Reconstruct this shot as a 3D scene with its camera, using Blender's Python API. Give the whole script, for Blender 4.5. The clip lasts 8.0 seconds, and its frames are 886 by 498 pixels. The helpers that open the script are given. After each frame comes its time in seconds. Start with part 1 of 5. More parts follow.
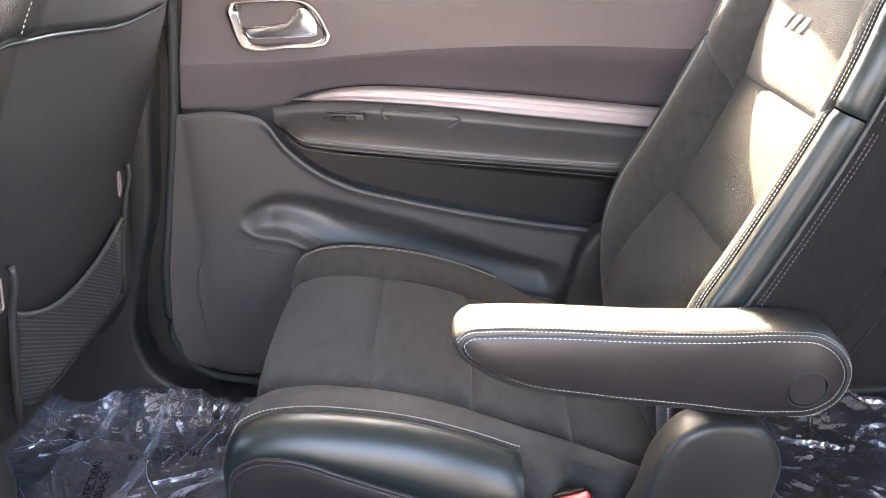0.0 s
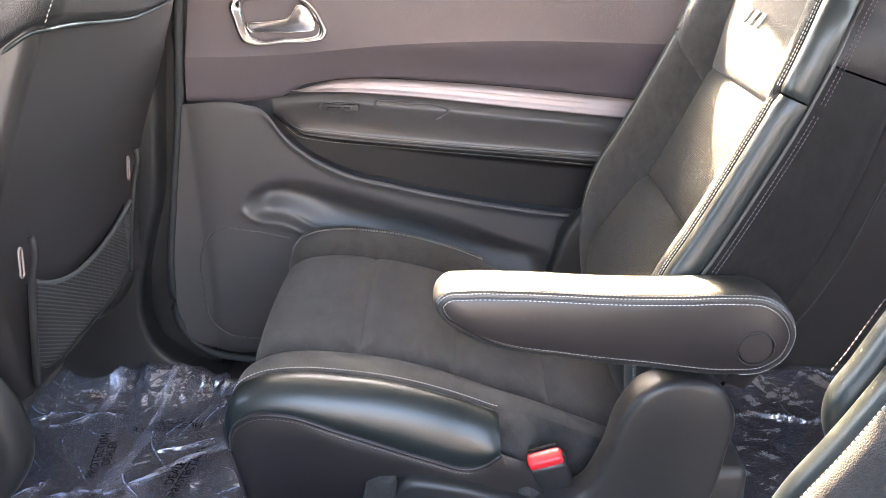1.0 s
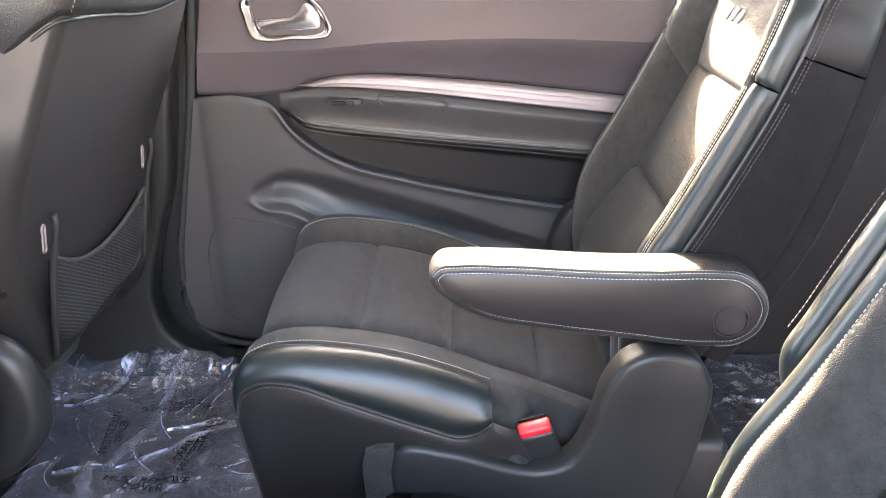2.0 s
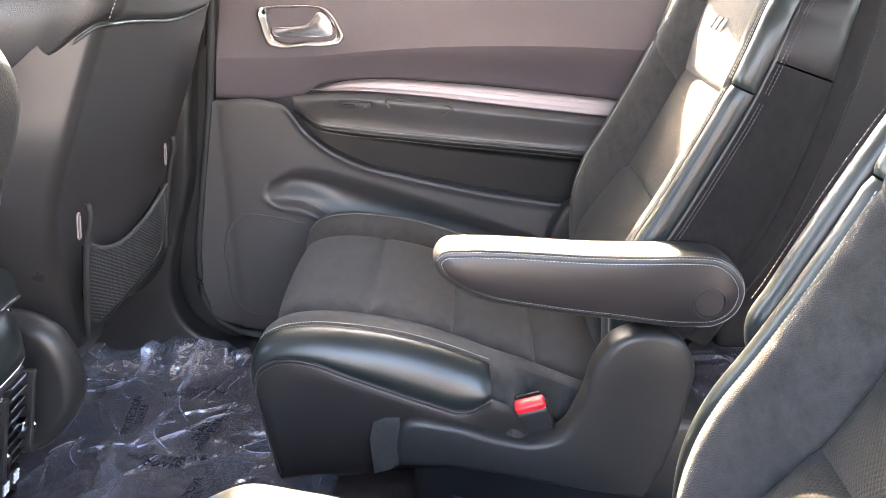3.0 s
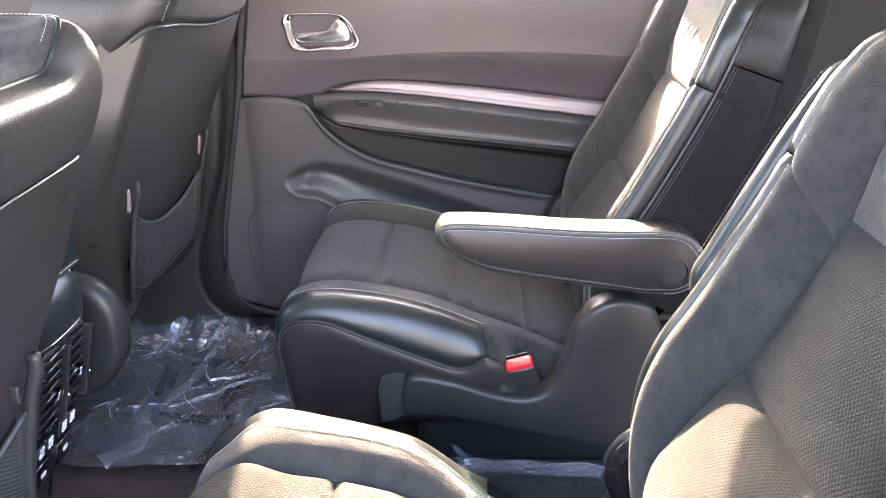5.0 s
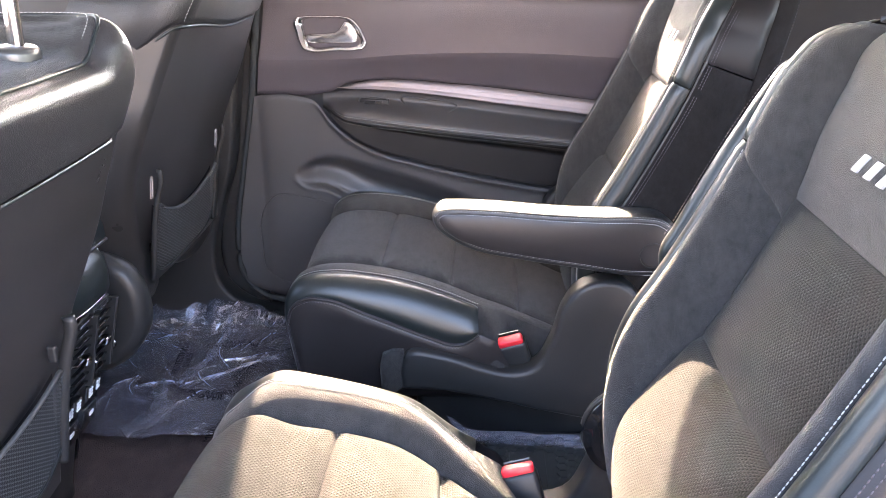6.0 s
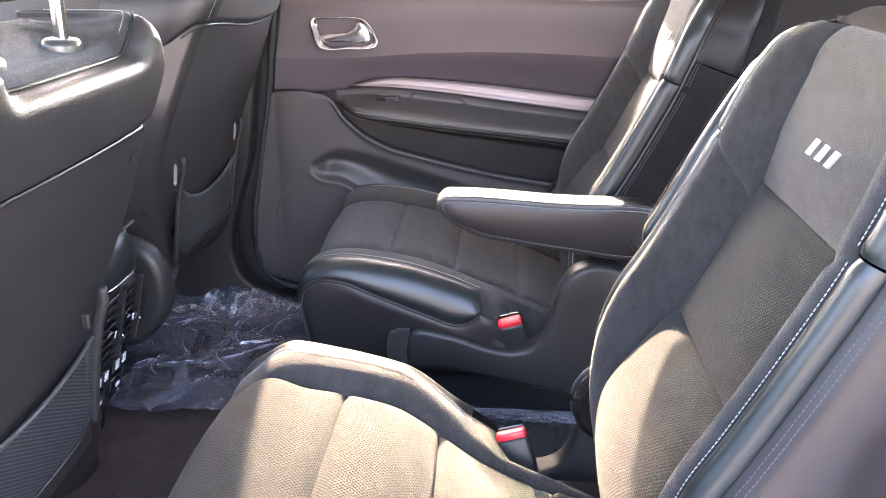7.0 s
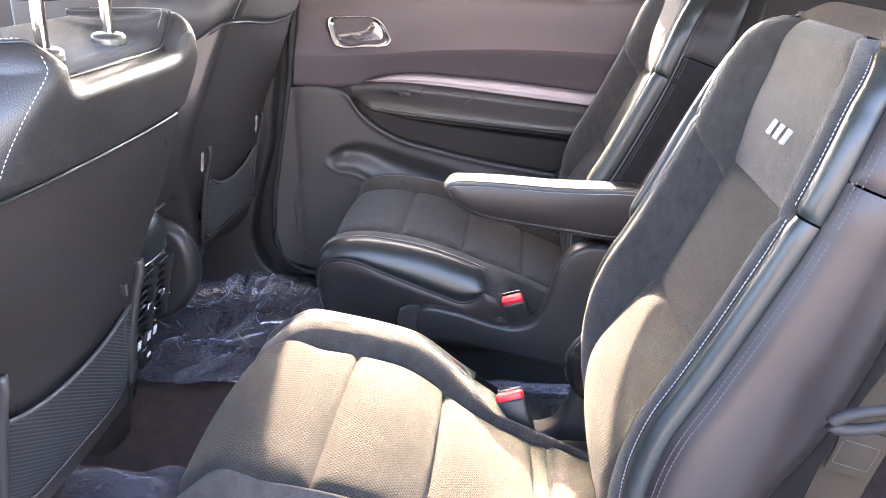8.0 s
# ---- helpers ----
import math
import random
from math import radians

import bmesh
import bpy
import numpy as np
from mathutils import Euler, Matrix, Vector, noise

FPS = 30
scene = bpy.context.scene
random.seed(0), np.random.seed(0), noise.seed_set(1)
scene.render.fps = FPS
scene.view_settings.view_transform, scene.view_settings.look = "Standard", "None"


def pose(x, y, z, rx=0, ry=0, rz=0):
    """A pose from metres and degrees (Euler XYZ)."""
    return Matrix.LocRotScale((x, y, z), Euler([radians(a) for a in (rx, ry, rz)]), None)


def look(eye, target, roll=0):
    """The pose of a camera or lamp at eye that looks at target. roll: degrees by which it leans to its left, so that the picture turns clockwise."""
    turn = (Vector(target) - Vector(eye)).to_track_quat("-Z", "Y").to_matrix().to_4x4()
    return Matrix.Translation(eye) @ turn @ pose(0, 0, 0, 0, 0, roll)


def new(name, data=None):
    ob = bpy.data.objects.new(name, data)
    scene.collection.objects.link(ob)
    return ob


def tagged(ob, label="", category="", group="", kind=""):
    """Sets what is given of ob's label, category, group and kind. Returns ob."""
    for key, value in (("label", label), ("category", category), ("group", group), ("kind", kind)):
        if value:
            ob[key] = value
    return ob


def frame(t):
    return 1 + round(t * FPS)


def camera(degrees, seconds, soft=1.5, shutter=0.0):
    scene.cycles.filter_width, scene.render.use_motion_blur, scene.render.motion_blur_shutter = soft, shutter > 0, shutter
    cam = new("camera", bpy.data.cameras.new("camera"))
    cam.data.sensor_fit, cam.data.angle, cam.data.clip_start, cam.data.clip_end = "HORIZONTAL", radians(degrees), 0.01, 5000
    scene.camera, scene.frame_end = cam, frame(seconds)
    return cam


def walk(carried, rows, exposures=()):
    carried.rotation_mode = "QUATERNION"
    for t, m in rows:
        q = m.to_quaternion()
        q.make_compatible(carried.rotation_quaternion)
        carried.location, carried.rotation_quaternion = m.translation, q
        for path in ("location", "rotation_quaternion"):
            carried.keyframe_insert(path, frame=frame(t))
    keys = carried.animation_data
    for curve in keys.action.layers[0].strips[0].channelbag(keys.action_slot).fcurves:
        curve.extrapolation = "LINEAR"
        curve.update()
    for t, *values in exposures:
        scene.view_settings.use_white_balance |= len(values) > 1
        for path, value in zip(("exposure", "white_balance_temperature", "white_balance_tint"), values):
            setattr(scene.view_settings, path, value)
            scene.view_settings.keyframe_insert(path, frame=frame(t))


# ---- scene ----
cam = camera(55.2, 8.0, soft=0.7)
METRES, EYE, TILT, LEAN, TURN = 0.76, 0.87, -23.4, 1.5, 0.0
ROWS = [
    (0.0, 0.0, 0.0, 0.0, 0.0, 0.0, -0.0),
    (0.5, 0.0131, -0.0588, -0.0251, -0.06, 0.12, -0.17),
    (1.0, 0.0263, -0.1089, -0.0465, 0.05, 0.28, -0.23),
    (1.5, 0.0393, -0.1519, -0.0688, 0.2, 0.55, -0.41),
    (2.0, 0.0409, -0.1912, -0.0931, 0.37, 0.84, -0.57),
    (3.5, 0.0478, -0.3529, -0.151, 0.87, 1.88, -1.1),
    (4.0, 0.0466, -0.3884, -0.1658, 0.96, 2.04, -1.34),
    (4.5, 0.0541, -0.4503, -0.1853, 1.15, 2.14, -1.48),
    (6.0, 0.1013, -0.6522, -0.2591, 2.06, 2.67, -2.14),
    (6.5, 0.115, -0.7153, -0.282, 2.54, 2.76, -2.43),
    (7.0, 0.1321, -0.7685, -0.3049, 3.01, 2.88, -2.72),
    (7.5, 0.1495, -0.8366, -0.328, 3.47, 3.06, -2.93),
    (8.0, 0.1625, -0.9107, -0.3613, 4.02, 2.98, -2.93),
]
EXPOSURE = 5.70
walk(cam, [(t, pose(0, 0, EYE, TILT, LEAN, TURN) @ pose(METRES * x, METRES * y, METRES * z, 90 + pitch, roll, yaw)) for t, x, y, z, yaw, pitch, roll in ROWS],
     [(0.0, EXPOSURE + 0.44, 8100, 16), (2.0, EXPOSURE + 0.48, 8100, 16), (4.5, EXPOSURE + 0.48, 7850, 19), (6.0, EXPOSURE + 0.06, 7450, 21), (8.0, EXPOSURE + 0.10, 7450, 21)])

# ---- light: low sun through the far windows, sky through the open near doorway ----
TO_SUN = Vector((-0.155, 1.0, 0.57)).normalized()
world = bpy.data.worlds.new("sky")
scene.world = world
world.use_nodes = True
wn, wl = world.node_tree.nodes, world.node_tree.links
sky = wn.new("ShaderNodeTexSky")
sky.sky_type, sky.sun_disc = "NISHITA", False
sky.sun_elevation = math.asin(TO_SUN.z)
sky.sun_rotation = math.atan2(TO_SUN.x, TO_SUN.y)
wl.new(sky.outputs["Color"], wn["Background"].inputs["Color"])
wn["Background"].inputs["Strength"].default_value = 0.105
sun_data = bpy.data.lights.new("sun", "SUN")
sun_data.energy, sun_data.angle, sun_data.color = 1.26, radians(0.6), (1.0, 0.85, 0.65)
sun = new("sun", sun_data)
sun.matrix_world = look(TO_SUN * 20, (0, 0, 0))


# ---- materials ----
def surf(name, col, rough=0.5, metal=0.0, var=0.2, scale=6.0, fine=400.0, bump=0.25, deep=0.0006, sheen=0.0, spec=0.5, coat=0.0, cells=False, warm=None, nap=0.0):
    """A two-scale surface: broad tone variation, fine grain relief."""
    m = bpy.data.materials.new(name)
    m.use_nodes = True
    n, l = m.node_tree.nodes, m.node_tree.links
    p = n["Principled BSDF"]
    tc = n.new("ShaderNodeTexCoord")
    broad = n.new("ShaderNodeTexNoise")
    broad.inputs["Scale"].default_value, broad.inputs["Detail"].default_value = scale, 6.0
    l.new(tc.outputs["Object"], broad.inputs["Vector"])
    ramp = n.new("ShaderNodeMix")
    ramp.data_type = "RGBA"
    a = [c * (1 - var) for c in col]
    b = [min(1.0, c * (1 + var)) for c in (warm or col)]
    ramp.inputs["A"].default_value, ramp.inputs["B"].default_value = (*a, 1), (*b, 1)
    l.new(broad.outputs["Fac"], ramp.inputs["Factor"])
    l.new(ramp.outputs["Result"], p.inputs["Base Color"])
    if nap:
        # brushed pile: smeared patches of lighter and darker nap
        stretch = n.new("ShaderNodeMapping")
        stretch.inputs["Scale"].default_value = (1.0, 0.45, 0.7)
        patch_tex, span, mul = n.new("ShaderNodeTexNoise"), n.new("ShaderNodeMapRange"), n.new("ShaderNodeMix")
        patch_tex.inputs["Scale"].default_value, patch_tex.inputs["Detail"].default_value, patch_tex.inputs["Roughness"].default_value = 70.0, 10.0, 0.80
        l.new(tc.outputs["Object"], stretch.inputs["Vector"])
        l.new(stretch.outputs["Vector"], patch_tex.inputs["Vector"])
        span.inputs["From Min"].default_value, span.inputs["From Max"].default_value = 0.3, 0.7
        span.inputs["To Min"].default_value, span.inputs["To Max"].default_value = 1 - nap, 1 + nap
        l.new(patch_tex.outputs["Fac"], span.inputs["Value"])
        mul.data_type, mul.blend_type = "RGBA", "MULTIPLY"
        mul.inputs["Factor"].default_value = 1.0
        l.new(ramp.outputs["Result"], mul.inputs["A"])
        l.new(span.outputs["Result"], mul.inputs["B"])
        l.new(mul.outputs["Result"], p.inputs["Base Color"])
    if cells:
        grain = n.new("ShaderNodeTexVoronoi")
        grain.inputs["Scale"].default_value = fine
        out = grain.outputs["Distance"]
    else:
        grain = n.new("ShaderNodeTexNoise")
        grain.inputs["Scale"].default_value, grain.inputs["Detail"].default_value = fine, 3.0
        out = grain.outputs["Fac"]
    l.new(tc.outputs["Object"], grain.inputs["Vector"])
    bp = n.new("ShaderNodeBump")
    bp.inputs["Strength"].default_value, bp.inputs["Distance"].default_value = bump, deep
    l.new(out, bp.inputs["Height"])
    l.new(bp.outputs["Normal"], p.inputs["Normal"])
    rr = n.new("ShaderNodeMapRange")
    rr.inputs["To Min"].default_value, rr.inputs["To Max"].default_value = max(0.02, rough - 0.07), min(1.0, rough + 0.07)
    l.new(broad.outputs["Fac"], rr.inputs["Value"])
    l.new(rr.outputs["Result"], p.inputs["Roughness"])
    p.inputs["Metallic"].default_value = metal
    p.inputs["Specular IOR Level"].default_value = spec
    p.inputs["Sheen Weight"].default_value = sheen
    p.inputs["Sheen Roughness"].default_value = 0.45
    p.inputs["Coat Weight"].default_value = coat
    p.inputs["Coat Roughness"].default_value = 0.15
    return m


def perforated(name, col, hole, pitch=0.0052):
    """Suede with staggered rows of small holes, laid out in metres on the panel's own map."""
    m = surf(name, col, 0.85, var=0.3, scale=14, fine=900, bump=0.9, deep=0.0010, sheen=0.06, spec=0.14, nap=0.36)
    n, l = m.node_tree.nodes, m.node_tree.links
    p = n["Principled BSDF"]
    uv = n.new("ShaderNodeUVMap")
    sep = n.new("ShaderNodeSeparateXYZ")
    l.new(uv.outputs["UV"], sep.inputs["Vector"])

    def math_node(op, a, b=None):
        k = n.new("ShaderNodeMath")
        k.operation = op
        for i, v in enumerate((a, b)):
            if v is None:
                continue
            if isinstance(v, (int, float)):
                k.inputs[i].default_value = v
            else:
                l.new(v, k.inputs[i])
        return k.outputs[0]

    x, y = math_node("DIVIDE", sep.outputs["X"], pitch), math_node("DIVIDE", sep.outputs["Y"], pitch * 0.62)
    row = math_node("FLOOR", y)
    half = math_node("MULTIPLY", math_node("MODULO", row, 2.0), 0.5)
    fx = math_node("SUBTRACT", math_node("FRACT", math_node("ADD", x, half)), 0.5)
    fy = math_node("MULTIPLY", math_node("SUBTRACT", math_node("FRACT", y), 0.5), 0.62)
    r = math_node("SQRT", math_node("ADD", math_node("MULTIPLY", fx, fx), math_node("MULTIPLY", fy, fy)))
    dot = n.new("ShaderNodeMapRange")
    dot.inputs["From Min"].default_value, dot.inputs["From Max"].default_value = 0.16, 0.25
    l.new(r, dot.inputs["Value"])
    old = p.inputs["Base Color"].links[0].from_socket
    mix = n.new("ShaderNodeMix")
    mix.data_type = "RGBA"
    mix.inputs["A"].default_value = (*hole, 1)
    l.new(dot.outputs["Result"], mix.inputs["Factor"])
    l.new(old, mix.inputs["B"])
    l.new(mix.outputs["Result"], p.inputs["Base Color"])
    b2 = n.new("ShaderNodeBump")
    b2.inputs["Strength"].default_value, b2.inputs["Distance"].default_value = 0.6, 0.0008
    l.new(dot.outputs["Result"], b2.inputs["Height"])
    l.new(p.inputs["Normal"].links[0].from_socket, b2.inputs["Normal"])
    l.new(b2.outputs["Normal"], p.inputs["Normal"])
    return m


def film_material(name, thin=0.08, thick=0.30, crumple=0.7, gloss_ior=2.2):
    m = bpy.data.materials.new(name)
    m.use_nodes = True
    n, l = m.node_tree.nodes, m.node_tree.links
    out = n["Material Output"]
    n.remove(n["Principled BSDF"])
    clear, gloss, milk = n.new("ShaderNodeBsdfTransparent"), n.new("ShaderNodeBsdfGlossy"), n.new("ShaderNodeBsdfDiffuse")
    clear.inputs["Color"].default_value = (0.86, 0.88, 0.93, 1)
    gloss.inputs["Color"].default_value, gloss.inputs["Roughness"].default_value = (0.95, 0.96, 1, 1), 0.035
    milk.inputs["Color"].default_value = (0.40, 0.44, 0.58, 1)
    noise_tex, tc = n.new("ShaderNodeTexNoise"), n.new("ShaderNodeTexCoord")
    noise_tex.inputs["Scale"].default_value, noise_tex.inputs["Detail"].default_value = 9.0, 5.0
    l.new(tc.outputs["Object"], noise_tex.inputs["Vector"])
    bp = n.new("ShaderNodeBump")
    bp.inputs["Strength"].default_value, bp.inputs["Distance"].default_value = crumple, 0.019
    height = noise_tex.outputs["Fac"]
    for scale, much in ((13.0, 0.9), (34.0, 0.35)):
        # flat shards between sharp creases
        shard, add = n.new("ShaderNodeTexVoronoi"), n.new("ShaderNodeMath")
        shard.feature = "DISTANCE_TO_EDGE"
        shard.inputs["Scale"].default_value = scale
        l.new(tc.outputs["Object"], shard.inputs["Vector"])
        add.operation = "MULTIPLY_ADD"
        add.inputs[1].default_value = much
        l.new(shard.outputs["Distance"], add.inputs[0])
        l.new(height, add.inputs[2])
        height = add.outputs[0]
    l.new(height, bp.inputs["Height"])
    l.new(bp.outputs["Normal"], gloss.inputs["Normal"])
    veil = n.new("ShaderNodeMapRange")
    veil.inputs["To Min"].default_value, veil.inputs["To Max"].default_value = thin, thick
    l.new(noise_tex.outputs["Fac"], veil.inputs["Value"])
    m1, m2 = n.new("ShaderNodeMixShader"), n.new("ShaderNodeMixShader")
    geo, crease, both = n.new("ShaderNodeNewGeometry"), n.new("ShaderNodeMapRange"), n.new("ShaderNodeMath")
    crease.inputs["From Min"].default_value, crease.inputs["From Max"].default_value = 0.515, 0.62
    crease.inputs["To Max"].default_value = 0.7
    l.new(geo.outputs["Pointiness"], crease.inputs["Value"])
    both.operation, both.use_clamp = "ADD", True
    l.new(veil.outputs["Result"], both.inputs[0])
    l.new(crease.outputs["Result"], both.inputs[1])
    l.new(both.outputs[0], m1.inputs["Fac"])
    l.new(clear.outputs[0], m1.inputs[1])
    l.new(milk.outputs[0], m1.inputs[2])
    fres = n.new("ShaderNodeFresnel")
    fres.inputs["IOR"].default_value = gloss_ior
    l.new(bp.outputs["Normal"], fres.inputs["Normal"])
    l.new(fres.outputs[0], m2.inputs["Fac"])
    l.new(m1.outputs[0], m2.inputs[1])
    l.new(gloss.outputs[0], m2.inputs[2])
    l.new(m2.outputs[0], out.inputs["Surface"])
    return m


SUEDE = surf("suede_charcoal", (0.0235, 0.0230, 0.0238), 0.82, var=0.3, scale=11, fine=850, bump=1.0, deep=0.0015, sheen=0.12, spec=0.20, warm=(0.030, 0.029, 0.0285), nap=0.5)
PERF = perforated("suede_perforated", (0.0172, 0.0168, 0.0156), (0.0040, 0.0048, 0.0045), 0.0049)
LEATHER = surf("leather_black", (0.019, 0.0185, 0.0195), 0.37, var=0.25, scale=7, fine=650, bump=0.5, deep=0.0006, cells=True)
LEATHER_SIDE = surf("leather_side_panel", (0.0185, 0.0157, 0.0162), 0.38, var=0.3, scale=7, fine=700, bump=0.16, deep=0.0004, cells=True, spec=0.30)
LEATHER_GLOSS = surf("leather_smooth_strip", (0.012, 0.016, 0.0165), 0.34, var=0.25, scale=10, fine=700, bump=0.16, deep=0.0004, cells=True, spec=0.40)
PLASTIC = surf("plastic_dark", (0.0182, 0.0183, 0.0191), 0.42, var=0.25, scale=5, fine=700, bump=0.3, deep=0.0004, spec=0.34)
PLASTIC_DOOR = surf("plastic_door", (0.055, 0.052, 0.053), 0.45, var=0.2, scale=4, fine=620, bump=0.3, deep=0.0004)
VINYL_DOOR = surf("vinyl_door_upper", (0.087, 0.0735, 0.083), 0.40, var=0.14, scale=3, fine=560, bump=0.35, deep=0.0005, cells=True)
PLASTIC_BLACK = surf("plastic_black_matt", (0.014, 0.014, 0.0152), 0.6, var=0.25, scale=6, fine=600, bump=0.3, deep=0.0004, spec=0.2)
SUEDE_BLACK = surf("suede_black_side", (0.0086, 0.0079, 0.0081), 0.80, var=0.3, scale=9, fine=1000, bump=0.5, deep=0.0006, sheen=0.02, spec=0.12, nap=0.45)
PIANO = surf("gloss_black", (0.010, 0.010, 0.011), 0.12, var=0.3, scale=8, bump=0.02, coat=0.5)
CHROME = surf("chrome", (0.62, 0.60, 0.60), 0.15, metal=1.0, var=0.05, bump=0.01)
SATIN = surf("satin_metal_trim", (0.30, 0.255, 0.26), 0.52, metal=0.75, var=0.08, scale=20, fine=300, bump=0.06)
GUIDE = surf("satin_post_guide", (0.10, 0.102, 0.10), 0.34, metal=0.6, var=0.08, scale=20, fine=300, bump=0.04)
STITCH_MID = surf("thread_dull_grey", (0.055, 0.043, 0.050), 0.7, var=0.2, scale=60, bump=0.2)
STITCH = surf("thread_light_grey", (0.32, 0.315, 0.30), 0.85, var=0.15, scale=60, bump=0.2)
STITCH_DARK = surf("thread_dark", (0.055, 0.046, 0.055), 0.7, var=0.2, scale=60, bump=0.2)
LEATHER_INSET = surf("leather_door_inset", (0.0115, 0.0105, 0.011), 0.5, var=0.25, scale=7, fine=700, bump=0.2, deep=0.0004, cells=True, spec=0.22)
SHELL = surf("seat_back_vinyl", (0.025, 0.0233, 0.0232), 0.29, var=0.22, scale=4, fine=900, bump=0.10, deep=0.0003, cells=True, spec=0.42)
RUBBER = surf("rubber_black", (0.030, 0.034, 0.036), 0.6, var=0.25, scale=12, fine=300, bump=0.4, spec=0.2)
CARPET = surf("carpet_dark", (0.046, 0.032, 0.031), 1.0, var=0.5, scale=14, fine=420, bump=1.0, deep=0.004, sheen=0.06, spec=0.05, nap=0.4)
RED = surf("red_button", (0.62, 0.02, 0.03), 0.35, var=0.1, bump=0.03)
SILVER = surf("silver_thread", (0.50, 0.50, 0.52), 0.5, var=0.15, scale=300, fine=900, bump=0.5)
WHITE_MARK = surf("white_marking", (0.75, 0.76, 0.78), 0.5, var=0.05, bump=0.02)
INK = surf("black_ink", (0.006, 0.006, 0.008), 0.95, var=0.1, bump=0.02, spec=0.05)
NET = surf("net_thread", (0.042, 0.045, 0.048), 0.5, var=0.2, scale=40, bump=0.2)
WEBBING = surf("belt_webbing", (0.021, 0.017, 0.013), 0.85, var=0.15, scale=20, fine=900, bump=0.5, spec=0.1)
HEADLINER = surf("headliner_cloth", (0.70, 0.675, 0.65), 0.95, var=0.08, scale=8, fine=900, bump=0.3)
PAINT = surf("body_paint_dark", (0.05, 0.05, 0.055), 0.3, var=0.05, bump=0.02, coat=0.5)
CONCRETE = surf("concrete", (0.34, 0.325, 0.31), 0.9, var=0.3, scale=3, fine=120, bump=0.6, deep=0.004)
# pale grey of the added wall, set for the light it throws back
BOUNCE_WALL = surf("bounce_wall_grey", (0.30, 0.285, 0.285), 0.9, var=0.25, scale=2, fine=60, bump=0.5, deep=0.005)
FILM = film_material("clear_film")
FILM_FLAT = film_material("clear_film_flat", 0.10, 0.24, 0.08, 1.35)
FILM_BAND = film_material("clear_film_doubled", 0.16, 0.40, 0.3, 1.8)
FILM_CLEAR = film_material("clear_film_taut", 0.02, 0.10)
GLASS = bpy.data.materials.new("window_glass")
GLASS.use_nodes = True
gp = GLASS.node_tree.nodes["Principled BSDF"]
gp.inputs["Base Color"].default_value, gp.inputs["Roughness"].default_value = (0.92, 0.95, 0.94, 1), 0.02
gp.inputs["Transmission Weight"].default_value, gp.inputs["IOR"].default_value = 1.0, 1.1


# ---- building helpers ----
def thing(name, base, label, category, group="", kind=""):
    ob = new(name)
    ob.location = base
    ob.empty_display_size = 0.05
    return tagged(ob, label, category, group, kind)


def origin_of(ob):
    o = Vector((0, 0, 0))
    while ob:
        o += ob.location
        ob = ob.parent
    return o


def part(name, verts, faces, mat, parent=None, label="", uvs=None, smooth=True, kind=""):
    """One mesh object from world coordinates; uvs: one pair a vertex."""
    me = bpy.data.meshes.new(name)
    o = origin_of(parent) if parent else Vector((0, 0, 0))
    V = np.asarray(verts, dtype=float) - np.array(o)
    me.from_pydata(V.tolist(), [], [tuple(int(i) for i in f) for f in faces])
    if smooth:
        me.polygons.foreach_set("use_smooth", [True] * len(me.polygons))
    if uvs is not None:
        layer = me.uv_layers.new(name="UVMap")
        idx = np.zeros(len(me.loops), dtype=np.int32)
        me.loops.foreach_get("vertex_index", idx)
        layer.data.foreach_set("uv", np.asarray(uvs, dtype=float)[idx].ravel())
    me.materials.append(mat)
    me.update()
    ob = new(name, me)
    if parent:
        ob.parent = parent
    if label:
        ob["label"] = label
    if kind:
        ob["kind"] = kind
    return ob


def grid_faces(nu, nv, wrap=False):
    f = []
    for i in range(nu - 1):
        for j in range(nv - 1 if not wrap else nv):
            k = (j + 1) % nv
            f.append((i * nv + j, (i + 1) * nv + j, (i + 1) * nv + k, i * nv + k))
    return f


def grid(name, P, mat, parent=None, label="", wrap=False, kind=""):
    P = np.asarray(P, dtype=float)
    nu, nv = P.shape[:2]
    du = np.concatenate([[0], np.cumsum(np.linalg.norm(np.diff(P[:, nv // 2], axis=0), axis=1))])
    dv = np.concatenate([[0], np.cumsum(np.linalg.norm(np.diff(P[nu // 2], axis=0), axis=1))])
    U, Vv = np.meshgrid(du, dv, indexing="ij")
    return part(name, P.reshape(-1, 3), grid_faces(nu, nv, wrap), mat, parent, label, np.stack([Vv.ravel(), U.ravel()], 1), kind=kind)


def normals_of(P, outward):
    a, b = np.gradient(P, axis=0), np.gradient(P, axis=1)
    n = np.cross(a, b)
    n /= np.linalg.norm(n, axis=2, keepdims=True) + 1e-12
    s = np.sign(np.sum(n * np.asarray(outward), axis=2).mean()) or 1.0
    return n * s


def pillow(P, amount, width, outward):
    """Raises a panel off its seams, so that neighbours meet in a groove."""
    P = np.asarray(P, dtype=float)
    a = np.concatenate([np.zeros((1, P.shape[1])), np.cumsum(np.linalg.norm(np.diff(P, axis=0), axis=2), axis=0)])
    b = np.concatenate([np.zeros((P.shape[0], 1)), np.cumsum(np.linalg.norm(np.diff(P, axis=1), axis=2), axis=1)], axis=1)
    e = np.minimum(np.minimum(a, a[-1:] - a), np.minimum(b, b[:, -1:] - b))
    return P + normals_of(P, outward) * (amount * (1 - np.exp(-e / width)))[..., None]


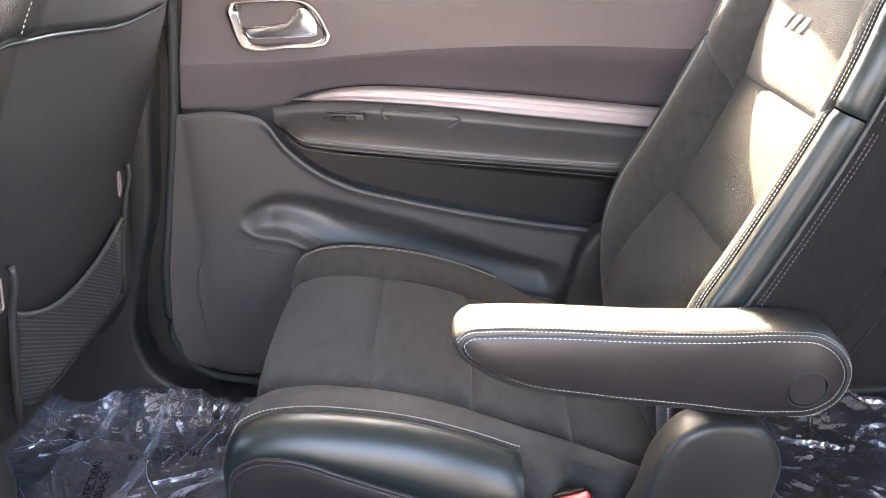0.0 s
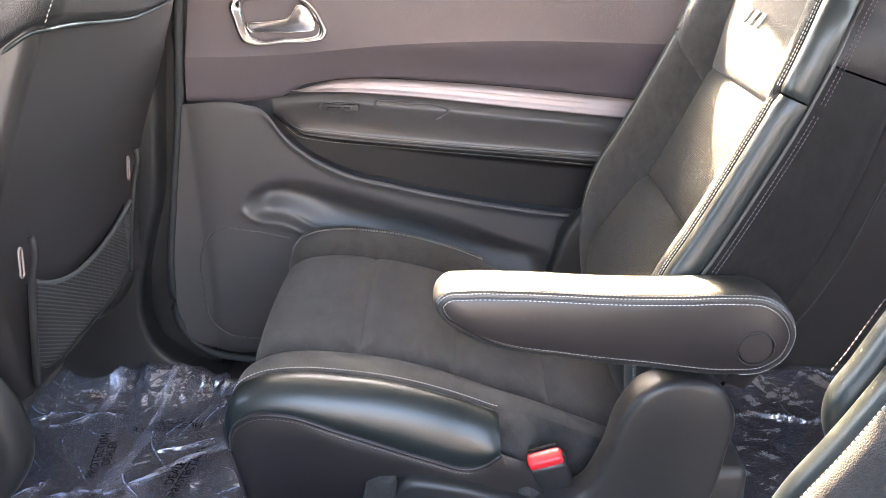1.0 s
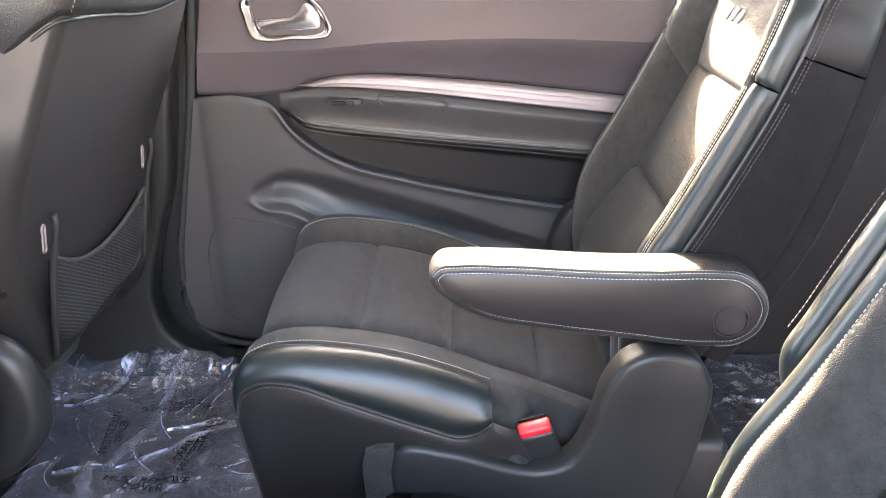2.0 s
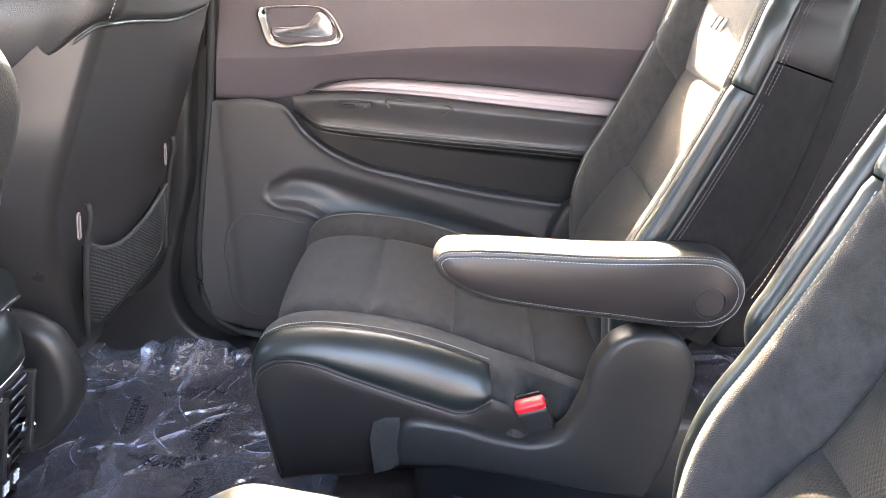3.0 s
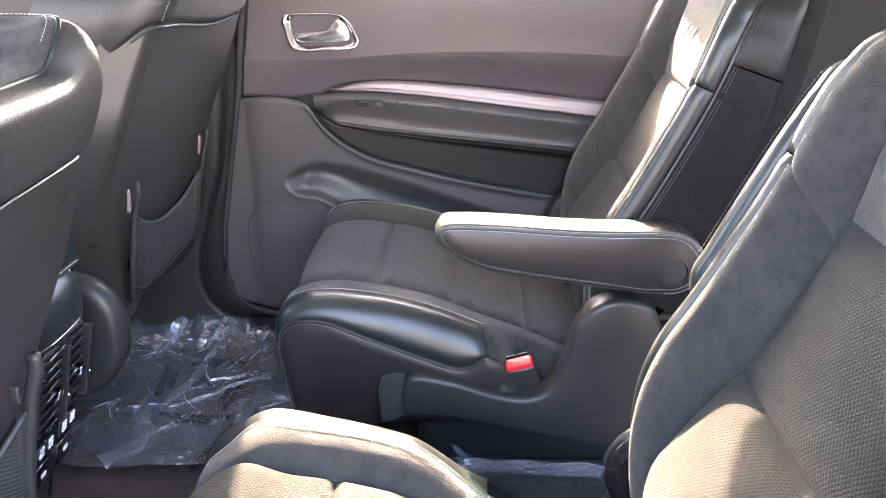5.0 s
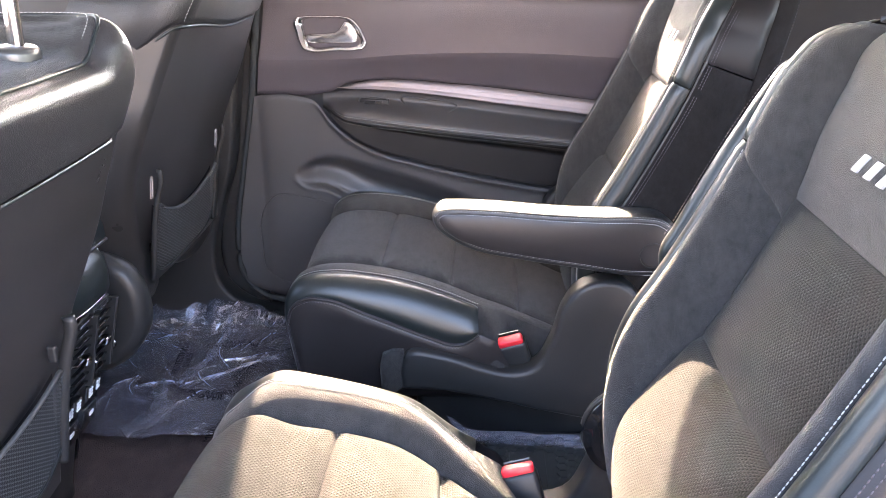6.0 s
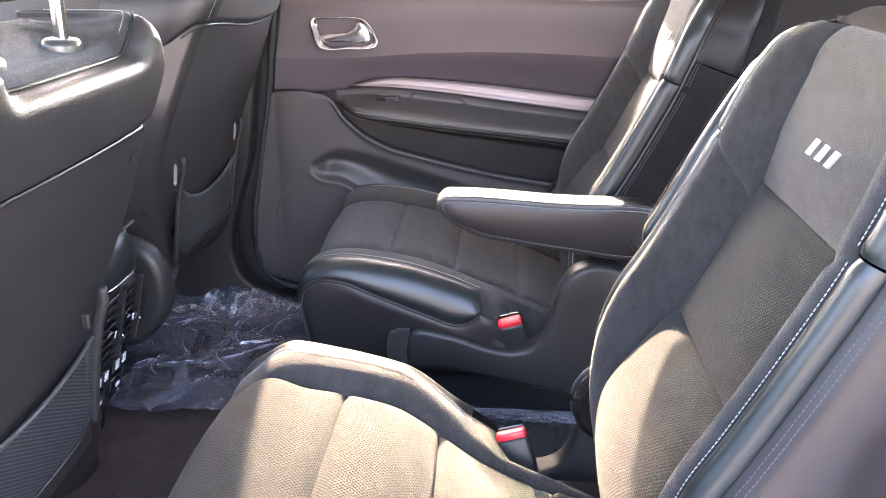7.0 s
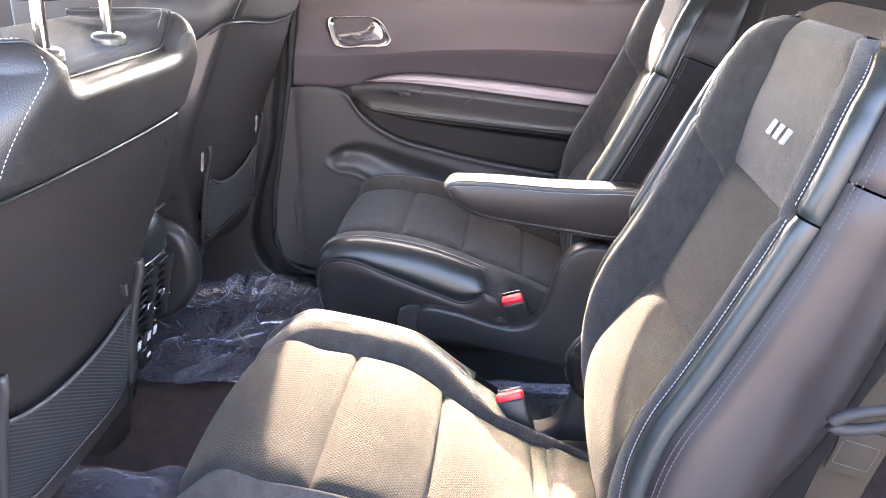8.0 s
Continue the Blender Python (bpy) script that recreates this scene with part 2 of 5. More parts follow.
def curve(xs, ys):
    """A smooth function through given values (cubic Hermite)."""
    xs, ys = np.asarray(xs, float), np.asarray(ys, float)
    m = np.gradient(ys, xs)

    def f(x):
        x = np.clip(np.asarray(x, float), xs[0], xs[-1])
        i = np.clip(np.searchsorted(xs, x) - 1, 0, len(xs) - 2)
        h = xs[i + 1] - xs[i]
        t = (x - xs[i]) / h
        return ((2 * t**3 - 3 * t**2 + 1) * ys[i] + (t**3 - 2 * t**2 + t) * h * m[i] + (3 * t**2 - 2 * t**3) * ys[i + 1] + (t**3 - t**2) * h * m[i + 1])
    return f


def path(points, n=60):
    """A smooth line of n points, evenly spaced, through the given ones."""
    p = np.asarray(points, float)
    s = np.concatenate([[0], np.cumsum(np.linalg.norm(np.diff(p, axis=0), axis=1))])
    fine = np.linspace(0, s[-1], 400)
    q = np.stack([curve(s, p[:, k])(fine) for k in range(p.shape[1])], 1)
    d = np.concatenate([[0], np.cumsum(np.linalg.norm(np.diff(q, axis=0), axis=1))])
    return np.stack([np.interp(np.linspace(0, d[-1], n), d, q[:, k]) for k in range(p.shape[1])], 1)


def closed(points, n=80):
    p = [tuple(x) for x in points]
    q = path(p[-2:] + p + p[:2], 400)
    a = np.argmin(np.linalg.norm(q[:200] - np.array(p[0]), axis=1))
    b = 200 + np.argmin(np.linalg.norm(q[200:] - np.array(p[0]), axis=1))
    seg = q[a:b]
    d = np.concatenate([[0], np.cumsum(np.linalg.norm(np.diff(seg, axis=0), axis=1))])
    return np.stack([np.interp(np.linspace(0, d[-1], n, endpoint=False), d, seg[:, k]) for k in range(p and len(p[0]))], 1)


def tube(name, pts, r, mat, parent=None, label="", sides=8, flat=1.0, loop=False):
    pts = np.asarray(pts, float)
    t = np.gradient(pts, axis=0) if not loop else np.roll(pts, -1, 0) - np.roll(pts, 1, 0)
    t /= np.linalg.norm(t, axis=1, keepdims=True) + 1e-12
    up = np.array([0.0, 0.0, 1.0]) if abs(t[:, 2]).mean() < 0.8 else np.array([0.0, 1.0, 0.0])
    a = np.cross(t, up)
    a /= np.linalg.norm(a, axis=1, keepdims=True) + 1e-12
    b = np.cross(a, t)
    ang = np.linspace(0, 2 * np.pi, sides, endpoint=False)
    P = pts[:, None] + r * (np.cos(ang)[None, :, None] * a[:, None] + flat * np.sin(ang)[None, :, None] * b[:, None])
    n = len(pts)
    f = grid_faces(n, sides, True)
    if loop:
        f += [((n - 1) * sides + j, j, (j + 1) % sides, (n - 1) * sides + (j + 1) % sides) for j in range(sides)]
    else:
        f += [tuple(range(sides)), tuple((n - 1) * sides + j for j in reversed(range(sides)))]
    return part(name, P.reshape(-1, 3), f, mat, parent, label)


def stitches(name, pts, parent, mat=None, length=0.0042, gap=0.0026, wide=0.0016, high=0.0005, normal=(0, 0, 1), loop=False):
    """A seam: a row of separate thread stitches that lie on the surface."""
    pts = np.asarray(pts, float)
    if loop:
        pts = np.concatenate([pts, pts[:1]])
    nrm = np.asarray(normal, float)
    nrm = np.broadcast_to(nrm, pts.shape)
    d = np.concatenate([[0], np.cumsum(np.linalg.norm(np.diff(pts, axis=0), axis=1))])
    at = lambda s: np.array([np.interp(s, d, pts[:, k]) for k in range(3)])
    an = lambda s: np.array([np.interp(s, d, nrm[:, k]) for k in range(3)])
    verts, faces, s = [], [], gap
    while s + length < d[-1]:
        p, q, n = at(s), at(s + length), an(s)
        n = n / (np.linalg.norm(n) + 1e-9)
        t = (q - p) / (np.linalg.norm(q - p) + 1e-9)
        w = np.cross(t, n) * wide / 2
        k = len(verts)
        mid = (p + q) / 2
        for c, sc, up in ((p, 0.5, 0.0), (mid, 1.0, 1.0), (q, 0.5, 0.0)):
            verts += [c - w * sc - n * high, c - w * sc * 0.6 + n * high * (0.4 + 0.6 * up), c + w * sc * 0.6 + n * high * (0.4 + 0.6 * up), c + w * sc - n * high]
        for j in (0, 4):
            for i in range(3):
                faces.append((k + j + i, k + j + i + 1, k + j + i + 5, k + j + i + 4))
        faces += [(k, k + 3, k + 2, k + 1), (k + 8, k + 9, k + 10, k + 11)]
        s += length + gap
    if not verts:
        return None
    return part(name, verts, faces, mat or STITCH, parent)


def shaped(name, bm, mat, parent=None, label="", smooth=True, kind=""):
    """Links a bmesh in world coordinates as one mesh object."""
    me = bpy.data.meshes.new(name)
    if parent:
        bmesh.ops.translate(bm, verts=bm.verts, vec=-origin_of(parent))
    bmesh.ops.recalc_face_normals(bm, faces=bm.faces)
    bm.to_mesh(me)
    bm.free()
    if smooth:
        me.polygons.foreach_set("use_smooth", [True] * len(me.polygons))
    me.materials.append(mat)
    ob = new(name, me)
    if parent:
        ob.parent = parent
    if label:
        ob["label"] = label
    if kind:
        ob["kind"] = kind
    return ob


def block(name, lo, hi, mat, parent=None, label="", bevel=0.004, kind="", turn=None, segs=2):
    bm = bmesh.new()
    bmesh.ops.create_cube(bm, size=1.0)
    lo, hi = Vector(lo), Vector(hi)
    for v in bm.verts:
        v.co = Vector((v.co[i] * (hi[i] - lo[i]) for i in range(3)))
    if bevel:
        bmesh.ops.bevel(bm, geom=bm.edges[:], offset=min(bevel, min(hi - lo) * 0.45), segments=segs, profile=0.5, affect="EDGES")
    mid = (lo + hi) / 2
    bmesh.ops.transform(bm, matrix=Matrix.Translation(mid) @ (turn or Matrix.Identity(4)), verts=bm.verts)
    return shaped(name, bm, mat, parent, label, smooth=bevel > 0.003, kind=kind)


def slab(name, outline, y0, y1, mat, parent=None, label="", bevel=0.006, kind="", segs=3):
    """An outline in x and z, with a thickness along y and rounded edges."""
    bm = bmesh.new()
    f = bm.faces.new([bm.verts.new((x, y0, z)) for x, z in outline])
    ext = bmesh.ops.extrude_face_region(bm, geom=[f])
    bmesh.ops.translate(bm, verts=[v for v in ext["geom"] if isinstance(v, bmesh.types.BMVert)], vec=(0, y1 - y0, 0))
    rim = [e for e in bm.edges if len(e.link_faces) == 2 and abs(e.verts[0].co.y - e.verts[1].co.y) < 1e-6]
    if bevel:
        bmesh.ops.bevel(bm, geom=rim, offset=bevel, segments=segs, profile=0.5, affect="EDGES")
    bmesh.ops.triangulate(bm, faces=[f for f in bm.faces if len(f.verts) > 4])
    return shaped(name, bm, mat, parent, label, smooth=True, kind=kind)


def disc(name, centre, axis, r, h, mat, parent=None, label="", bevel=0.002, n=32, squash=1.0):
    bm = bmesh.new()
    bmesh.ops.create_cone(bm, cap_ends=True, segments=n, radius1=r, radius2=r, depth=h)
    if bevel:
        bmesh.ops.bevel(bm, geom=[e for e in bm.edges if abs(e.verts[0].co.z - e.verts[1].co.z) < 1e-6], offset=bevel, segments=2, affect="EDGES")
    q = Vector(axis).to_track_quat("Z", "Y").to_matrix().to_4x4()
    bmesh.ops.transform(bm, matrix=Matrix.Translation(centre) @ q @ Matrix.Diagonal((1, squash, 1, 1)), verts=bm.verts)
    ob = shaped(name, bm, mat, parent, label)
    for f in ob.data.polygons:
        f.use_smooth = len(f.vertices) <= 4
    return ob


smooth01 = lambda k: np.clip(k, 0, 1) ** 2 * (3 - 2 * np.clip(k, 0, 1))

# ---- the setting: ground, floor, roof, body sides ----
def sheet(name, lo, hi, mat, label, cat, bevel=0.0):
    return tagged(block(name, lo, hi, mat, bevel=bevel), label, cat, kind="structure")


sheet("ground", (-300, -300, -0.62), (300, 300, -0.42), CONCRETE, "pale grey concrete ground outside the car", "ground")
# added wall, never in view: bounces sunlight in through the near doorway
sheet("wall_yard", (-16, -7.4, -0.5), (16, -7.0, 2.7), BOUNCE_WALL, "plain grey wall added out of view to bounce light into the car", "wall")
sheet("floor", (-1.6, -0.16, -0.08), (1.95, 1.40, 0.0), CARPET, "dark carpeted car floor", "floor")
sheet("floor_tunnel", (-0.10, 0.40, 0.0), (0.60, 0.78, 0.05), RUBBER, "raised dark rubber hump between the rear seats", "floor", 0.02)
sheet("ceiling", (-1.38, -0.20, 1.20), (1.95, 1.44, 1.24), HEADLINER, "light cloth headliner under the car roof", "ceiling")
sheet("wall_sill_near", (-1.6, -0.22, -0.30), (1.95, -0.14, 0.03), PLASTIC, "dark plastic door sill of the open doorway", "sill", 0.012)
sheet("wall_near_front", (-1.6, -0.24, -0.30), (-0.62, -0.16, 0.76), PLASTIC, "closed front door beside the driver seat", "wall")
sheet("wall_near_rear", (0.98, -0.24, -0.30), (1.95, -0.16, 0.76), PLASTIC, "rear side panel of the car", "wall")
sheet("pillar_near_front", (-0.66, -0.24, 0.0), (-0.54, -0.15, 1.20), PLASTIC, "dark door pillar beside the open doorway", "pillar", 0.02)
sheet("pillar_near_rear", (0.98, -0.24, 0.0), (1.12, -0.15, 1.20), PLASTIC, "dark door pillar beside the open doorway", "pillar", 0.02)
sheet("roof_rail_near", (-1.6, -0.24, 1.15), (1.95, -0.16, 1.24), HEADLINER, "light roof rail above the open doorway", "trim", 0.015)
sheet("wall_far_front", (-1.6, 1.36, -0.30), (-0.54, 1.44, 0.80), PLASTIC, "inner side of the front passenger door", "wall")
sheet("wall_far_rear", (0.80, 1.36, -0.30), (1.95, 1.44, 0.80), PLASTIC, "dark inner rear side panel", "wall")
sheet("roof_rail_far", (-1.6, 1.345, 1.14), (1.95, 1.44, 1.20), HEADLINER, "light roof rail above the side windows", "trim")
sheet("pillar_far_front", (-0.54, 1.345, -0.30), (-0.44, 1.44, 1.14), PLASTIC, "dark centre pillar between the far doors", "pillar")
sheet("pillar_far_rear", (0.80, 1.345, 0.80), (1.95, 1.44, 1.14), PLASTIC, "dark pillar behind the rear door window", "pillar")
sheet("pillar_trim_rear", (0.55, 1.285, 0.0), (1.88, 1.365, 0.80), PLASTIC_BLACK, "matt black inner trim behind the rear door", "trim", 0.02)
sheet("wall_back", (1.90, -0.20, -0.30), (1.98, 1.42, 0.80), PLASTIC, "dark tailgate lining", "wall")
sheet("dashboard", (-1.75, -0.18, 0.0), (-1.35, 1.40, 0.70), PLASTIC, "dark dashboard behind the front seats", "dashboard", 0.05)



# the near rear door, swung wide open beside the doorway
def open_door():
    d = thing("open_door", (-0.60, -0.22, 0.0), "dark car rear door swung wide open outside the doorway", "car door")
    swing = Matrix.Translation((-0.60, -0.22, 0.0)) @ Matrix.Rotation(radians(-72), 4, "Z")

    def leaf(name, outline, y0, y1, mat, bevel=0.01):
        bm = bmesh.new()
        f = bm.faces.new([bm.verts.new((x, y0, z)) for x, z in outline])
        ext = bmesh.ops.extrude_face_region(bm, geom=[f])
        bmesh.ops.translate(bm, verts=[v for v in ext["geom"] if isinstance(v, bmesh.types.BMVert)], vec=(0, y1 - y0, 0))
        bmesh.ops.bevel(bm, geom=bm.edges[:], offset=bevel, segments=2, profile=0.5, affect="EDGES")
        bmesh.ops.transform(bm, matrix=swing, verts=bm.verts)
        return shaped(name, bm, mat, d)

    leaf("door_panel", [(0.0, -0.05), (1.0, -0.05), (1.10, 0.35), (1.10, 0.74), (0.0, 0.74)], -0.07, 0.03, PLASTIC_DOOR)
    leaf("window_frame", [(0.0, 0.742), (0.06, 0.742), (0.06, 1.16), (0.0, 1.16)], -0.04, 0.0, PLASTIC)
    leaf("window_frame", [(1.02, 0.742), (1.09, 0.742), (0.86, 1.16), (0.80, 1.16)], -0.04, 0.0, PLASTIC)
    leaf("window_frame", [(0.062, 1.12), (0.798, 1.12), (0.798, 1.16), (0.062, 1.16)], -0.04, 0.0, PLASTIC)


open_door()

# ---- the closed far rear door ----
def rear_door():
    d = thing("rear_door", (0.15, 1.36, 0.02), "closed car rear door with dark sculpted trim panel and satin strip", "car door")
    slab("door_core", [(-0.44, -0.06), (0.80, -0.06), (0.80, 0.80), (-0.44, 0.80)], 1.372, 1.43, PAINT, d, bevel=0.004)
    slab("window_frame", [(-0.44, 0.80), (-0.36, 0.80), (-0.36, 1.135), (-0.44, 1.135)], 1.355, 1.42, PLASTIC, d, bevel=0.004)
    slab("window_frame", [(0.42, 0.80), (0.80, 0.80), (0.80, 1.135), (0.25, 1.135)], 1.355, 1.42, PLASTIC, d, bevel=0.004)
    pane = slab("window_pane", [(-0.36, 0.79), (0.425, 0.79), (0.25, 1.135), (-0.36, 1.135)], 1.395, 1.399, GLASS, d, "clear side window glass", bevel=0)
    pane.visible_shadow = False
    X1, XE = 0.78, 0.56
    belt = curve([-0.45, 0.0, 0.35, X1], [0.757, 0.752, 0.745, 0.74])
    crease = curve([-0.45, -0.258, -0.065, 0.127, 0.386, X1], [0.618, 0.620, 0.634, 0.637, 0.625, 0.60])
    top = curve([-0.45, -0.30, -0.262, -0.235, -0.20, -0.165, 0.03, 0.226, 0.329, X1], [0.542, 0.541, 0.548, 0.563, 0.570, 0.573, 0.563, 0.541, 0.528, 0.47])
    bottom = curve([-0.262, -0.206, -0.068, 0.128, 0.317, X1], [0.548, 0.553, 0.544, 0.519, 0.496, 0.43])
    pad = curve([-0.29, -0.25, -0.17, 0.029, 0.275, X1], [0.518, 0.505, 0.492, 0.468, 0.443, 0.39])
    under = curve([-0.29, -0.25, -0.071, 0.129, 0.275, X1], [0.512, 0.499, 0.472, 0.450, 0.433, 0.38])
    scoop = curve([-0.45, -0.33, -0.29, -0.266, -0.233, -0.175, -0.075, 0.078, 0.265, X1], [0.541, 0.541, 0.525, 0.491, 0.459, 0.424, 0.394, 0.359, 0.328, 0.25])
    front = curve([0.03, 0.055, 0.075, 0.131, 0.215, 0.362, 0.544, 0.71, 0.80], [-0.34, -0.39, -0.452, -0.489, -0.491, -0.467, -0.432, -0.409, -0.40])

    def patch(name, zt, zb, depth, mat, x0, n=120, m=18, label=""):
        xs = np.linspace(x0, XE, n)
        P = np.zeros((m, n, 3))
        for j, k in enumerate(np.linspace(0, 1, m)):
            z = zt(xs) * (1 - k) + zb(xs) * k
            x = xs.copy()
            if x0 < -0.3:
                f = front(z)
                x = np.where(xs < -0.15, f + (xs - x0) / (-0.15 - x0) * (-0.15 - f), xs)
                z = zt(x) * (1 - k) + zb(x) * k
            P[j] = np.stack(np.broadcast_arrays(x, depth(x, z, k), z), 1)
        return grid(name, P, mat, d, label)

    patch("upper_panel", belt, crease, lambda x, z, k: 1.362 - (0.026 + 0.022 * smooth01((x + 0.40) / 0.5)) * k ** 1.6 + 0.03 * np.exp(-k / 0.03) * 0.4, VINYL_DOOR, -0.43, m=22, label="grey soft vinyl upper door panel")
    edge_in = lambda x: 0.005 * np.exp(-np.maximum(x + 0.425, 0) / 0.012)
    patch("middle_panel", crease, top, lambda x, z, k: 1.336 - 0.022 * smooth01((x + 0.40) / 0.5) + (0.010 + 0.026 * smooth01((x + 0.40) / 0.5)) * (0.35 * k + 0.65 * smooth01(k * 1.1)) + 0.006 * np.exp(-(1 - k) / 0.05), VINYL_DOOR, -0.43, m=18)
    # satin spear with a crowned face
    xs = np.linspace(-0.250, XE, 150)
    taper = np.sqrt(np.clip((xs + 0.250) / 0.075, 0, 1)) * smooth01((xs + 0.256) / 0.05)
    zt, zb = top(xs) * taper + (1 - taper) * 0.557, bottom(xs) * taper + (1 - taper) * 0.556
    P = np.zeros((15, 150, 3))
    prof = [0, 0.005, 0.007, 0.0082, 0.009, 0.0096, 0.0088, 0.0106, 0.0100, 0.0116, 0.0126, 0.0136, 0.0144, 0.0135, 0.0]
    for j in range(15):
        k = j / 14
        P[j] = np.stack([xs, 1.349 - prof[j] * (0.25 + 0.75 * taper), zt * (1 - k) + zb * k], 1)
    grid("trim_strip", P, SATIN, d, "brushed satin metal trim strip")
    # recess above the pull, rolling out to the padded ledge
    patch("ledge", lambda x: bottom(x) - 0.001, pad, lambda x, z, k: 1.352 - 0.004 * np.exp(-k / 0.05) - 0.062 * smooth01((k - 0.28) / 0.62) * smooth01((x + 0.285) / 0.06), PLASTIC_DOOR, -0.285, m=26, label="dark ledge with a pull recess")
    patch("ledge_edge", pad, under, lambda x, z, k: 1.352 - (0.062 + 0.004 * np.sin(np.pi * k)) * smooth01((x + 0.285) / 0.06), LEATHER, -0.285, m=8, label="stitched black leather ledge edge")
    patch("inset_panel", under, lambda x: scoop(x) + 0.001, lambda x, z, k: 1.290 + 0.060 * (1 - smooth01((x + 0.285) / 0.06)) + 0.052 * smooth01((x + 0.285) / 0.06) * smooth01(k / 0.25) - 0.004 * k, LEATHER_INSET, -0.285, m=20, label="black leather inset panel")
    up_lip = curve([-0.37, -0.351, -0.344, -0.324, -0.28, -0.234, -0.194, -0.092, 0.01, 0.131, 0.25], [0.352, 0.359, 0.376, 0.394, 0.410, 0.408, 0.399, 0.369, 0.335, 0.288, 0.25])
    lo_lip = curve([-0.37, -0.351, -0.334, -0.273, -0.243, -0.2, -0.1, 0.05, 0.25], [0.352, 0.354, 0.342, 0.327, 0.310, 0.275, 0.235, 0.20, 0.18])

    def low(x, z, k):
        top_z = scoop(x)
        bead = smooth01((x + 0.315) / 0.05)
        y = 1.316 - 0.014 * bead * np.exp(-((top_z - z) / 0.010) ** 2) + (0.004 + 0.008 * bead) * np.exp(-(top_z - z) / 0.004)
        # the hollow: soft upper brow, floor that rolls back out, crisp lower lip
        q = (up_lip(x) - z) / np.maximum(up_lip(x) - lo_lip(x), 0.004)
        hollow = smooth01(q / 0.42) * (1 - 0.5 * smooth01((q - 0.42) / 0.46)) * smooth01((1.0 - q) / 0.10)
        y = y + 0.034 * hollow * smooth01((x + 0.352) / 0.05) * smooth01((0.21 - x) / 0.06)
        y = y - 0.004 * np.exp(-((z - lo_lip(x) + 0.006) / 0.006) ** 2) * smooth01((x + 0.36) / 0.02) * smooth01((-0.2 - x) / 0.05)
        y = y + 0.02 * np.exp(-np.maximum(z - 0.05, 0) / 0.02)
        return y + edge_in(x)

    patch("lower_panel", scoop, lambda x: 0.055 + 0 * x, low, PLASTIC_DOOR, -0.43, n=220, m=110, label="moulded dark plastic lower door panel with a hollow pocket")
    ring = [(-0.270, 0.296), (-0.34, 0.312), (-0.40, 0.314), (-0.428, 0.284), (-0.439, 0.191), (-0.431, 0.13), (-0.401, 0.103), (-0.374, 0.096), (-0.28, 0.095)]
    rp = path(ring, 70)
    tube("speaker_rim", np.stack([rp[:, 0], 1.3155 + 0 * rp[:, 0], rp[:, 1]], 1), 0.0018, PLASTIC_DOOR, d)
    # seams along the ledge
    for off, f in ((0.004, pad), (-0.003, under)):
        xs = np.linspace(-0.262, XE - 0.01, 160)
        y = 1.3515 - 0.0645 * smooth01((xs + 0.285) / 0.06)
        stitches("stitching", np.stack([xs, y, f(xs) + off], 1), d, wide=0.0009, length=0.0033, gap=0.0014, normal=(0, -0.7, 0.7) if off > 0 else (0, -1, 0))
    # window switch and the small tray beside it
    sw = block("window_switch", (-0.202, 1.338, 0.513), (-0.135, 1.352, 0.534), PLASTIC, d, "dark window switch in a raised frame", 0.004, turn=pose(0, 0, 0, 0, 3, 0))
    rim = closed([(-0.200, 0.533), (-0.168, 0.534), (-0.138, 0.531), (-0.136, 0.522), (-0.139, 0.514), (-0.168, 0.513), (-0.199, 0.516), (-0.202, 0.525)], 40)
    tube("switch_frame", np.stack([rim[:, 0], np.full(40, 1.338), rim[:, 1]], 1), 0.0014, PLASTIC_DOOR, sw, loop=True)
    block("rocker", (-0.190, 1.333, 0.519), (-0.165, 1.342, 0.529), PLASTIC_BLACK, sw, bevel=0.003, turn=pose(0, 0, 0, 0, 3, 0))
    block("rocker", (-0.162, 1.335, 0.519), (-0.150, 1.342, 0.528), PLASTIC, sw, bevel=0.002, turn=pose(0, 0, 0, 0, 3, 0))
    cup = closed([(-0.108, 0.531), (-0.05, 0.530), (0.005, 0.524), (0.018, 0.517), (0.008, 0.509), (-0.011, 0.501), (-0.05, 0.502), (-0.085, 0.506), (-0.098, 0.516)], 60)
    tube("pull_cup_rim", np.stack([cup[:, 0], 1.346 - 0.012 * smooth01((0.525 - cup[:, 1]) / 0.03), cup[:, 1]], 1), 0.0018, PLASTIC_DOOR, d, loop=True)
    # handle: bezel ring, recess and lever
    out = closed([(-0.339, 0.699), (-0.333, 0.708), (-0.318, 0.7105), (-0.28, 0.711), (-0.239, 0.7105), (-0.212, 0.705), (-0.197, 0.691), (-0.186, 0.672), (-0.180, 0.655), (-0.184, 0.645), (-0.198, 0.641), (-0.25, 0.639), (-0.305, 0.638), (-0.319, 0.643), (-0.327, 0.656), (-0.334, 0.678)], 96)
    mouth = closed([(-0.318, 0.697), (-0.315, 0.7025), (-0.306, 0.7045), (-0.27, 0.705), (-0.238, 0.7045), (-0.224, 0.7005), (-0.211, 0.688), (-0.202, 0.674), (-0.197, 0.660), (-0.199, 0.653), (-0.208, 0.650), (-0.25, 0.6485), (-0.298, 0.648), (-0.307, 0.652), (-0.311, 0.660), (-0.315, 0.678)], 96)
    c = out.mean(0)
    ywall = lambda z: 1.358 - 0.028 * np.clip((0.755 - z) / 0.13, 0, 1) ** 1.6
    rings = []
    for k, dy in ((-0.06, 0.004), (-0.05, -0.004), (0.08, -0.0085), (0.28, -0.0095), (0.55, -0.006), (0.85, 0.000), (1.0, 0.006), (1.02, 0.020)):
        q = out + (mouth - out) * k
